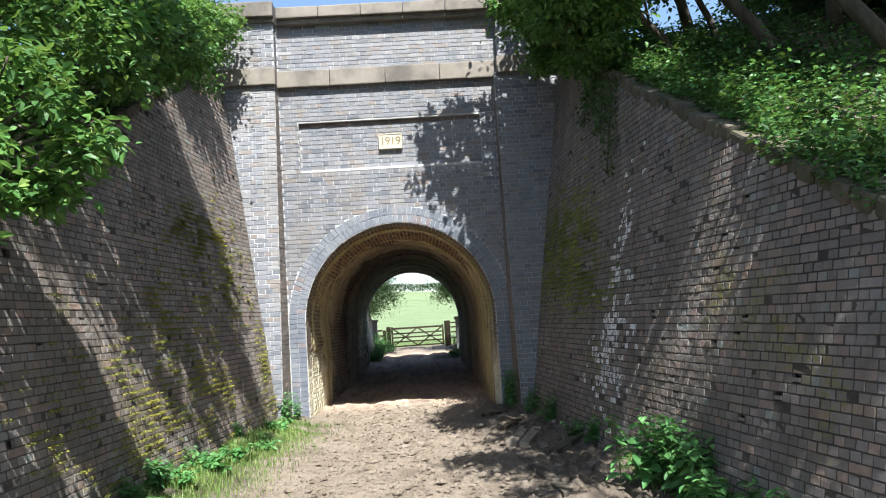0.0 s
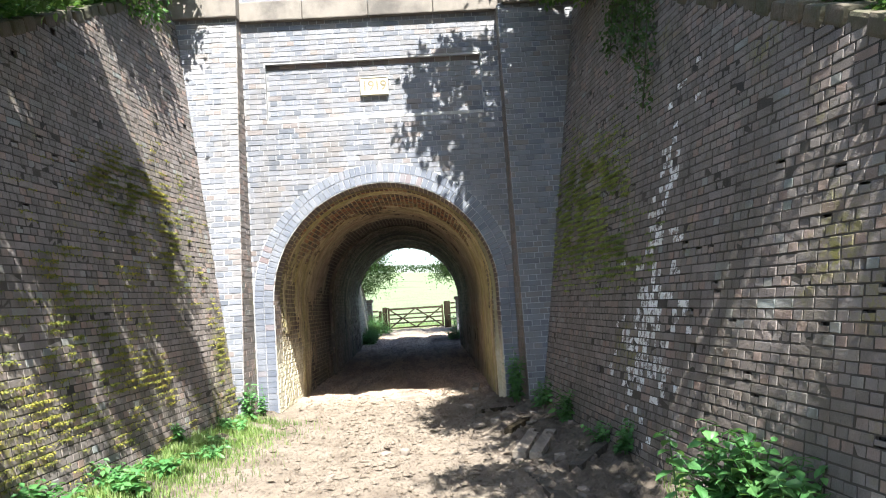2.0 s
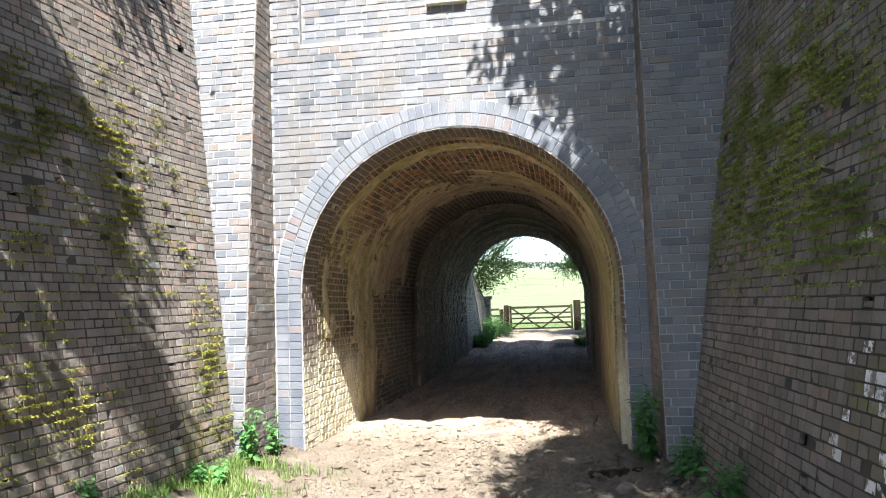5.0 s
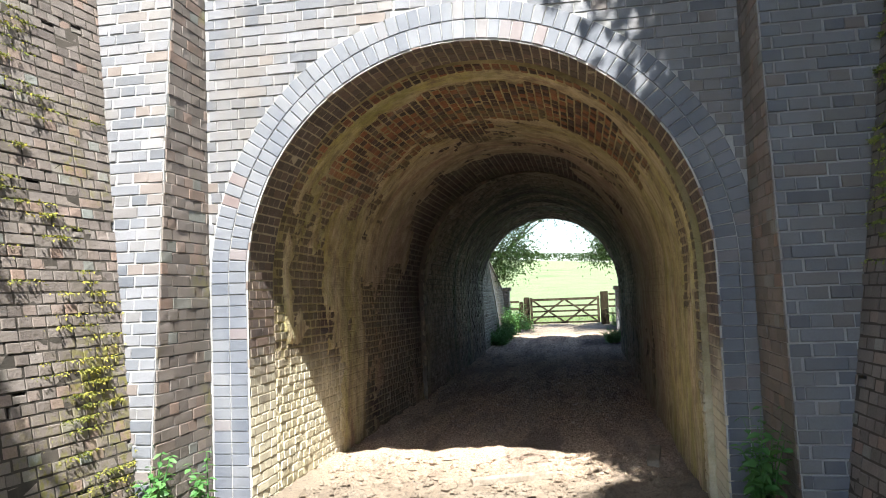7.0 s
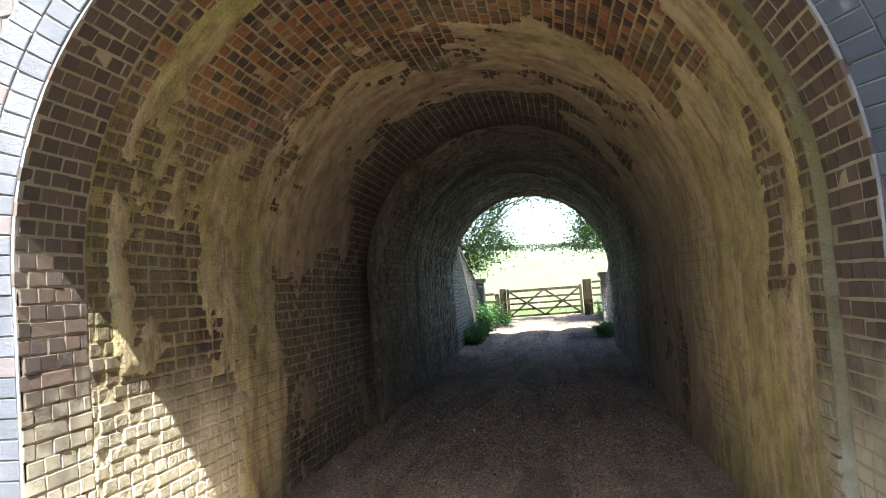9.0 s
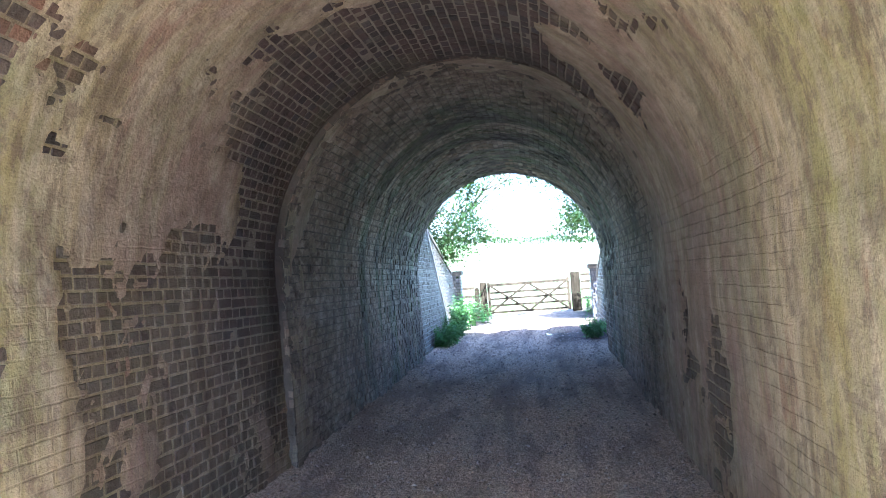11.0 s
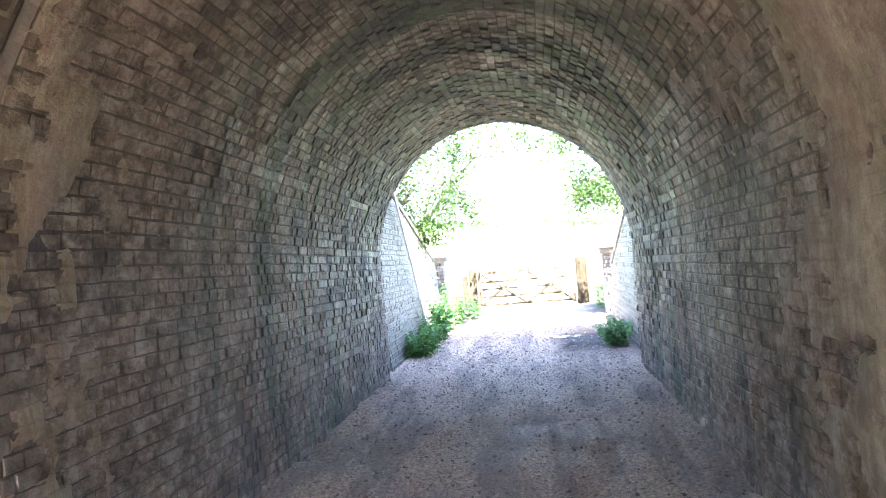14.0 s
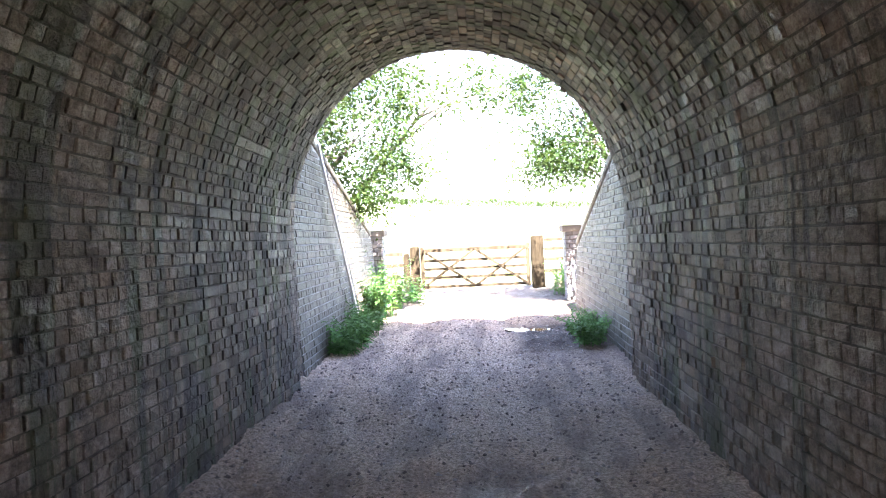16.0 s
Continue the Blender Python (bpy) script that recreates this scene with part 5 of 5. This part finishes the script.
def grass(name, pts, lo, hi, label):
    """Blades of grass: three-sided, bent, tapering."""
    n = len(pts)
    h = rng.uniform(lo, hi, n)
    a = rng.uniform(0, 6.28, n)
    lean = rng.uniform(0.1, 0.6, n)
    side = np.stack([np.cos(a), np.sin(a), np.zeros(n)], 1) * 0.004
    fwd = np.stack([-np.sin(a), np.cos(a), np.zeros(n)], 1)
    v = np.empty((n, 6, 3))
    for k, (q, w) in enumerate(((0, 1.0), (0.55, 0.75), (1.0, 0.1))):
        c = pts + fwd * (lean * h * q * q)[:, None] + np.array([0, 0, 1]) * (h * q)[:, None]
        v[:, 2 * k] = c - side * w
        v[:, 2 * k + 1] = c + side * w
    f = (np.array([(0, 1, 3, 2), (2, 3, 5, 4)])[None] + 6 * np.arange(n)[:, None, None]).reshape(-1, 4)
    tagged(part(name, quick_mesh(name, v.reshape(-1, 3), f, [M["grass"]]), None, None), label, "grass", kind="stuff")


def verge(y0, y1, edge, side, n, width, seed):
    y = rng.uniform(y0, y1, n)
    x = np.array([edge(q, 0.25) for q in y]) + side * np.abs(rng.normal(0, width, n))
    keep = np.array([noise.noise(Vector((a * 1.6, b * 1.6, seed))) > -0.35 for a, b in zip(x, y)])
    x, y = x[keep], y[keep]
    return np.array([(a, b, ground_height(float(a), float(b)) - 0.01) for a, b in zip(x, y)])


grass("verge_grass", np.concatenate([verge(3.0, 12.0, wing_l, 1, 26000, 0.36, 1.0), verge(6.3, 7.6, wing_r, -1, 500, 0.12, 2.0)]), 0.03, 0.12, "fresh green grass along the wall foot")
fx, fy = rng.uniform(-4, 4, 5200), rng.uniform(34.3, 40, 5200)
grass("field_grass", np.array([(a, b, ground_height(float(a), float(b))) for a, b in zip(fx, fy)]), 0.05, 0.16, "short meadow grass beyond the gate")


def moss(name, at, side, zones, mat, n, label):
    """Tufts of moss in the joints of a wing wall."""
    pts, dirs = [], []
    for _ in range(n):
        cy, cz, ry, rz, slope = zones[rng.integers(0, len(zones))]
        b = rng.normal(0, 1) * rz
        y = cy + rng.normal(0, 1) * ry + slope * b
        z = -0.1 + 0.066 * round((cz + b + 0.1) / 0.066)
        if z > wing_top(y) - 0.2 or y > 12.1:
            continue
        if noise.noise(Vector((y * 5.0, z * 4.0, 5))) < 0.0 or noise.noise(Vector((y * 13.0, z * 15.0, 8))) < -0.1:
            continue
        long = rng.uniform(0.03, 0.12)
        for _ in range(34):
            pts.append((at(y, z) + side * rng.uniform(0.004, 0.03), y + rng.normal(0, long), z - abs(rng.normal(0, 0.013)) + 0.006))
            dirs.append((side * 0.8 + rng.normal(0, 0.4), rng.normal(0, 0.7), rng.normal(-0.3, 0.6)))
    ob = part(name, leaves_mesh(name, np.array(pts), np.array(dirs), rng.uniform(0.009, 0.023, len(pts)), M[mat]), None, None)
    tagged(ob, label, "moss", kind="stuff")


moss("yellow_moss", wing_l, 1, [(11.1, 3.0, 0.3, 0.35, -0.2), (10.3, 3.15, 0.4, 0.2, 0), (9.6, 3.1, 0.4, 0.2, 0), (10.9, 2.3, 0.2, 0.3, 0), (8.6, 1.9, 0.3, 0.35, -0.5), (9.2, 1.2, 0.5, 0.35, -0.6), (11.7, 1.0, 0.12, 0.6, 0), (7.6, 1.3, 0.5, 0.4, -0.4), (9.9, 2.4, 0.5, 0.4, 0), (6.4, 0.8, 0.6, 0.4, -0.4), (8.0, 0.9, 0.5, 0.5, -0.5), (9.9, 0.8, 0.5, 0.4, -0.3)], "moss", 3300, "yellow-green moss growing in the brick joints")
moss("green_moss", wing_r, -1, [(10.7, 2.85, 0.5, 0.32, -0.1), (11.4, 2.85, 0.35, 0.36, 0), (10.0, 2.65, 0.35, 0.25, 0), (11.2, 2.35, 0.5, 0.22, 0), (10.4, 2.45, 0.5, 0.28, -0.3), (9.5, 2.0, 0.5, 0.14, 0)], "moss_green", 5200, "dark green moss growing in the brick joints")


# ---- loose things on the lane ----
def plank(name, a, b, width, thick, label, mat="plank"):
    a, b = Vector(a), Vector(b)
    za = (ground_height(a.x, a.y) + ground_height(b.x, b.y) + 2 * ground_height((a.x + b.x) / 2, (a.y + b.y) / 2)) / 4 + 0.02
    ob = thing(name, label, "plank", at=(a.x, a.y, za))
    d = b - a
    bm = bmesh.new()
    box(bm, (0, -width / 2, -0.03), (d.length, width / 2, thick), pose(0, 0, 0, 0, 0, math.degrees(math.atan2(d.y, d.x))), 0.006)
    bmesh.ops.subdivide_edges(bm, edges=[e for e in bm.edges if e.calc_length() > 0.3], cuts=5)
    rough_up(bm, 0.003, 5)
    part("board", bm, M[mat], ob)


plank("plank", (0.97, 8.95, 0), (1.3, 10.1, 0), 0.13, 0.035, "weathered grey plank lying on the mud")
plank("plank", (1.11, 8.85, 0), (1.44, 9.95, 0), 0.12, 0.035, "weathered grey plank lying on the mud")
plank("plank", (1.02, 8.6, 0), (1.2, 6.6, 0), 0.12, 0.02, "long half-buried brown plank in the mud", "bark")
plank("timber", (1.36, 8.3, 0), (1.85, 9.25, 0), 0.11, 0.05, "dark rotten timber lying against the wall", "bark")
plank("timber", (1.0, 10.1, 0), (1.3, 10.75, 0), 0.09, 0.045, "broken brown timber among the rubble", "wood")
plank("timber", (0.85, 11.75, 0), (1.3, 11.9, 0), 0.07, 0.035, "short dark timber on the mud", "wood")
plank("plank", (0.92, 14.1, 0), (1.0, 14.75, 0), 0.1, 0.03, "short pale plank at the tunnel side")
plank("plank", (-0.5, 13.5, 0), (0.1, 13.75, 0), 0.09, 0.02, "trodden pale plank in the earth")


def stone(x, y, size, label, mat="rubble"):
    z = ground_height(x, y)
    bm = bmesh.new()
    bmesh.ops.create_icosphere(bm, subdivisions=2, radius=1.0)
    k = rng.uniform(0, 50)
    sc = size * rng.uniform(0.65, 1.25, 3) * np.array([1, 1, 0.6])
    for v in bm.verts:
        v.co *= 1 + 0.35 * noise.noise(v.co * 1.4 + Vector((k, 0, 0)))
        for i in range(3):
            v.co[i] = max(min(v.co[i], 0.8), -0.8)
        v.co = Vector((v.co.x * sc[0], v.co.y * sc[1], v.co.z * sc[2]))
    ob = part("rubble_stone", bm, M[mat], None)
    ob.matrix_basis = pose(x, y, z + sc[2] * 0.2, 0, 0, rng.uniform(0, 360))
    tagged(ob, label, "stone", "rubble along the lane")


for _ in range(46):
    y = rng.uniform(7.2, 12.0)
    stone(float(np.clip(rng.normal(1.15, 0.3), 0.45, wing_r(y, 0) - 0.12)), y, rng.uniform(0.02, 0.07), "broken brown-grey stone on the churned mud")
for x, y in ((0.78, 11.35), (0.95, 11.0), (1.1, 11.1), (0.75, 10.8), (-0.3, 9.8), (-0.1, 9.7), (0.7, 12.3)):
    stone(x, y, 0.085, "large clod of dry mud and stone")


def clods():
    """Crumbs of earth and grit all over the lane."""
    n = 27000
    y = np.concatenate([rng.uniform(4.5, 14.5, 13000), 29 - 13.5 * rng.uniform(0, 1, 14000) ** 1.3])
    x = np.where(y < 13, rng.normal(0.1, 1.05, n), rng.uniform(-1.75, 1.15, n))
    x = np.clip(x, -2.3, 1.6)
    size = rng.exponential(0.009, n) + 0.005
    size = np.where(y > 14.5, np.minimum(size * 0.62, 0.016), np.minimum(size, 0.06))
    oct6 = np.array([(1, 0, 0), (0, 1, 0), (-1, 0, 0), (0, -1, 0), (0.2, 0.1, 0.75), (0, 0, -0.6)])
    f8 = np.array([(0, 1, 4), (1, 2, 4), (2, 3, 4), (3, 0, 4), (1, 0, 5), (2, 1, 5), (3, 2, 5), (0, 3, 5)])
    v = oct6[None] * rng.uniform(0.6, 1.4, (n, 6, 1)) * size[:, None, None] * rng.uniform(0.7, 1.3, (n, 1, 3))
    a = rng.uniform(0, 6.28, n)
    c, s = np.cos(a)[:, None], np.sin(a)[:, None]
    v = np.stack([v[..., 0] * c - v[..., 1] * s, v[..., 0] * s + v[..., 1] * c, v[..., 2]], -1)
    base = np.array([(p, q, ground_height(float(p), float(q)) + 0.2 * r) for p, q, r in zip(x, y, size)])
    v = v + base[:, None]
    for name, pick, mat, label in (("clods", y <= 14.5, "ground", "crumbled dry clods of earth and grit"), ("gravel", y > 14.5, "chip", "loose brown and pale gravel on the tunnel floor")):
        w = v[pick]
        f = (f8[None] + 6 * np.arange(len(w))[:, None, None]).reshape(-1, 3)
        ob = part(name, quick_mesh(name, w.reshape(-1, 3), f, [M[mat]]), None, None)
        tagged(ob, label, name, kind="stuff")


clods()


# ---- beyond the tunnel ----
def exit_wall(name, at, top, y0, y1, side, label):
    bm = bmesh.new()
    ys = [y0 + (y1 - y0) * k / 12 for k in range(13)]
    rings = [[bm.verts.new((at(y, z) - side * d, y, z)) for z, d in ((-0.1, 0), (top(y), 0), (top(y), 0.4), (-0.1, 0.5))] for y in ys]
    for a, b in zip(rings, rings[1:]):
        for k in range(4):
            bm.faces.new((a[k], a[(k + 1) % 4], b[(k + 1) % 4], b[k]))
    bm.faces.new(rings[0])
    bm.faces.new(rings[-1][::-1])
    ob = structure(name, bm, M["pale_mortar"], label)
    o = Vector((at(28, 1), 28, 1))
    along = (Vector((at(29, 1), 29, 1)) - o).normalized()
    up = (Vector((at(28, 2), 28, 2)) - o).normalized()
    out = along.cross(up)
    out = out if out.x * side > 0 else -out
    slope = top(27) - top(26)
    made = [((at(u, v), u, v), tuple(along), tuple(up), tuple(out), l, h, 0) for u, v, l, h in bond(0.1, top(y0), lambda z: [(y0, min(y1, y0 + (z + 0.03 - top(y0)) / slope))])]
    tagged(part("brickwork", bricks_mesh("brickwork", made, [M["pale"]], 0.008, 0.005), None, ob), kind="stuff")
    bm = bmesh.new()
    y = y0
    tilt = math.degrees(math.atan(slope))
    while y < y1 - 0.2:
        lo, hi = (-0.42, 0.03) if side > 0 else (-0.03, 0.42)
        box(bm, (lo, 0.003, 0), (hi, 0.225, 0.09), pose(at(y, top(y)), y, top(y), tilt, 0, 0), 0.025)
        y += 0.23 * math.cos(math.radians(tilt))
    part("coping", bm, M["pale"], ob)


exit_wall("wall_exit_left", lambda y, z: -1.84 - 0.08 * (z - 0.4) - 0.02 * (y - 25.2), lambda y: 3.2 - 0.25 * (y - 25.2), BACK + 0.005, 31.2, 1, "pale brick wing wall beyond the tunnel")
exit_wall("wall_exit_right", lambda y, z: 1.33 + 0.02 * (y - 25.2) + 0.07 * (z - 0.4), lambda y: 2.85 - 0.31 * (y - 25.2), BACK + 0.005, 30.0, -1, "pale brick wing wall beyond the tunnel")


def pier(x, y, top, label):
    z0 = track(y)
    ob = thing("brick_pier", label, "pier", "piers by the gate", at=(x, y, z0))
    bm = bmesh.new()
    box(bm, (-0.19, -0.2, -0.2), (0.19, 0.2, top - z0 - 0.12))
    body = part("body", bm, M["dark_mortar"], ob)
    made = [((u, -0.2, v), X, Z, OUT, l, h, 0) for u, v, l, h in bond(0, top - z0 - 0.12, lambda z: [(-0.19, 0.19)], shift=-0.19)]
    for s in (-1, 1):
        made += [((s * 0.19, u, v), (0, s, 0), Z, (s, 0, 0), l, h, 0) for u, v, l, h in bond(0, top - z0 - 0.12, lambda z: [(-0.2, 0.2)], shift=-0.2)]
    own_bricks(made, [M["blue_own"]], 0.012, 0.006, body)
    bm = bmesh.new()
    box(bm, (-0.25, -0.26, top - z0 - 0.12), (0.25, 0.26, top - z0), bevel=0.02)
    rough_up(bm, 0.006, 6)
    part("cap", bm, M["stone"], ob, "weathered stone cap")


pier(-2.08, 31.6, 1.84, "brick pier with a stone cap ending the wing wall")
pier(1.6, 31.0, 1.76, "brick pier with a stone cap ending the wing wall")


def leaning_pole():
    ob = thing("leaning_batten", "pale wooden batten leaning against the far wing wall", "batten", at=(-1.86, 28.05, track(28)))
    bm = bmesh.new()
    lean = math.degrees(math.atan2(1.62, 2.5))
    box(bm, (-0.012, -0.04, -0.02), (0.012, 0.04, 2.9), pose(0.07, 0, 0, lean, -3.6, 0), 0.004)
    bmesh.ops.subdivide_edges(bm, edges=[e for e in bm.edges if e.calc_length() > 1], cuts=6)
    rough_up(bm, 0.006, 3)
    part("shaft", bm, M["pole"], ob)


leaning_pole()


def puddle():
    bm = bmesh.new()
    ring = [bm.verts.new((0.3 * math.cos(a) * (1 + 0.25 * math.sin(3 * a)), 0.34 * math.sin(a) * (1 + 0.2 * math.cos(2 * a)), 0)) for a in [6.2832 * k / 28 for k in range(28)]]
    bm.faces.new(ring)
    ext = bmesh.ops.extrude_face_region(bm, geom=bm.faces[:])
    for e in ext["geom"]:
        if isinstance(e, bmesh.types.BMVert):
            e.co.z -= 0.06
    n = Nodes("muddy_water")
    ob = part("puddle", bm, n.done(n.mix(n.noise(4), (0.05, 0.045, 0.04), (0.09, 0.08, 0.07)), 0.05, n.noise(12, 2), 0.001), None)
    ob.location = (0.53, 27.75, track(27.75) - 0.045)
    tagged(ob, "small shallow puddle reflecting the bright sky", "puddle")


puddle()

# ---- gate ----
GATE_Y = 34.0
GZ = track(GATE_Y)


def post(name, x, y, w, h, label, rounded=False, group="gate posts"):
    ob = thing(name, label, "post", group, at=(x, y, track(y)))
    bm = bmesh.new()
    box(bm, (-w / 2, -w / 2, -0.3), (w / 2, w / 2, h), bevel=0.02)
    if rounded:
        for v in bm.verts:
            if v.co.z > h - 0.1:
                v.co.z -= 0.12 * (abs(v.co.x) / (w / 2)) ** 2
    bmesh.ops.subdivide_edges(bm, edges=[e for e in bm.edges if e.calc_length() > 0.4], cuts=5)
    rough_up(bm, 0.012, 4)
    part("shaft", bm, M["dark_oak"], ob)
    return ob


post("gate_post", 1.15, GATE_Y, 0.27, 1.12, "stout square weathered oak gate post")
post("gate_post", -1.52, GATE_Y, 0.2, 1.08, "round-topped weathered oak gate post", True)
post("gate_post", -1.72, GATE_Y + 0.12, 0.14, 0.92, "thinner weathered post beside the gate", True)


def field_gate():
    ob = thing("field_gate", "five-bar weathered wooden field gate, closed", "gate", at=(-1.4, GATE_Y, GZ))
    wide = 2.38

    def bar(name, a, b, h, t=0.03, y=0.0):
        bm = bmesh.new()
        d = Vector(b) - Vector(a)
        m = Matrix.Translation(Vector(a)) @ pose(0, y, 0, 0, -math.degrees(math.atan2(d.z, d.x)), 0)
        box(bm, (0, -t, -h / 2), (d.length, t, h / 2), m, 0.006)
        part(name, bm, M["wood"], ob)

    for z in (0.1, 0.3, 0.49, 0.67, 0.9):
        bar("rail", (0, 0, z), (wide, 0, z), 0.085 if z > 0.8 else 0.06, y=0.0)
    for x in (0.04, wide - 0.04):
        bar("stile", (x, 0, 0.05), (x, 0, 0.98), 0.08, 0.04)
    h = wide / 2
    for x0 in (0.06, h):
        bar("brace", (x0, 0, 0.1), (x0 + h - 0.06, 0, 0.9), 0.06, 0.012, -0.05)
        bar("brace", (x0, 0, 0.9), (x0 + h - 0.06, 0, 0.1), 0.06, 0.012, -0.075)
    bm = bmesh.new()
    tube(bm, [(wide - 0.02, -0.06, 0.86), (wide + 0.06, -0.06, 0.87), (wide + 0.1, -0.03, 0.84)], [0.012, 0.012, 0.012], 6)
    part("latch", bm, M["iron"], ob)


field_gate()


def side_fence(xa, xb, ya, yb, heights):
    ob = thing("rail_fence", "weathered wooden rail fence beside the gate", "fence", at=(xa, ya, track(ya)))
    for z in heights:
        bm = bmesh.new()
        d = Vector((xb - xa, yb - ya, 0))
        m = pose(0, 0, z, 0, 0, math.degrees(math.atan2(d.y, d.x)))
        box(bm, (0, -0.02, -0.035), (d.length, 0.02, 0.035), m, 0.006)
        part("rail", bm, M["wood"], ob)
    for q in (0.5, 1.0):
        bm = bmesh.new()
        box(bm, ((xb - xa) * q - 0.06, (yb - ya) * q - 0.06, -0.3), ((xb - xa) * q + 0.06, (yb - ya) * q + 0.06, 1.1), None, 0.01)
        part("post", bm, M["wood"], ob)


side_fence(1.3, 3.2, GATE_Y, GATE_Y + 0.2, (0.35, 0.6, 0.82, 1.02))
side_fence(-1.8, -3.6, GATE_Y + 0.1, GATE_Y + 0.3, (0.35, 0.6, 0.85))
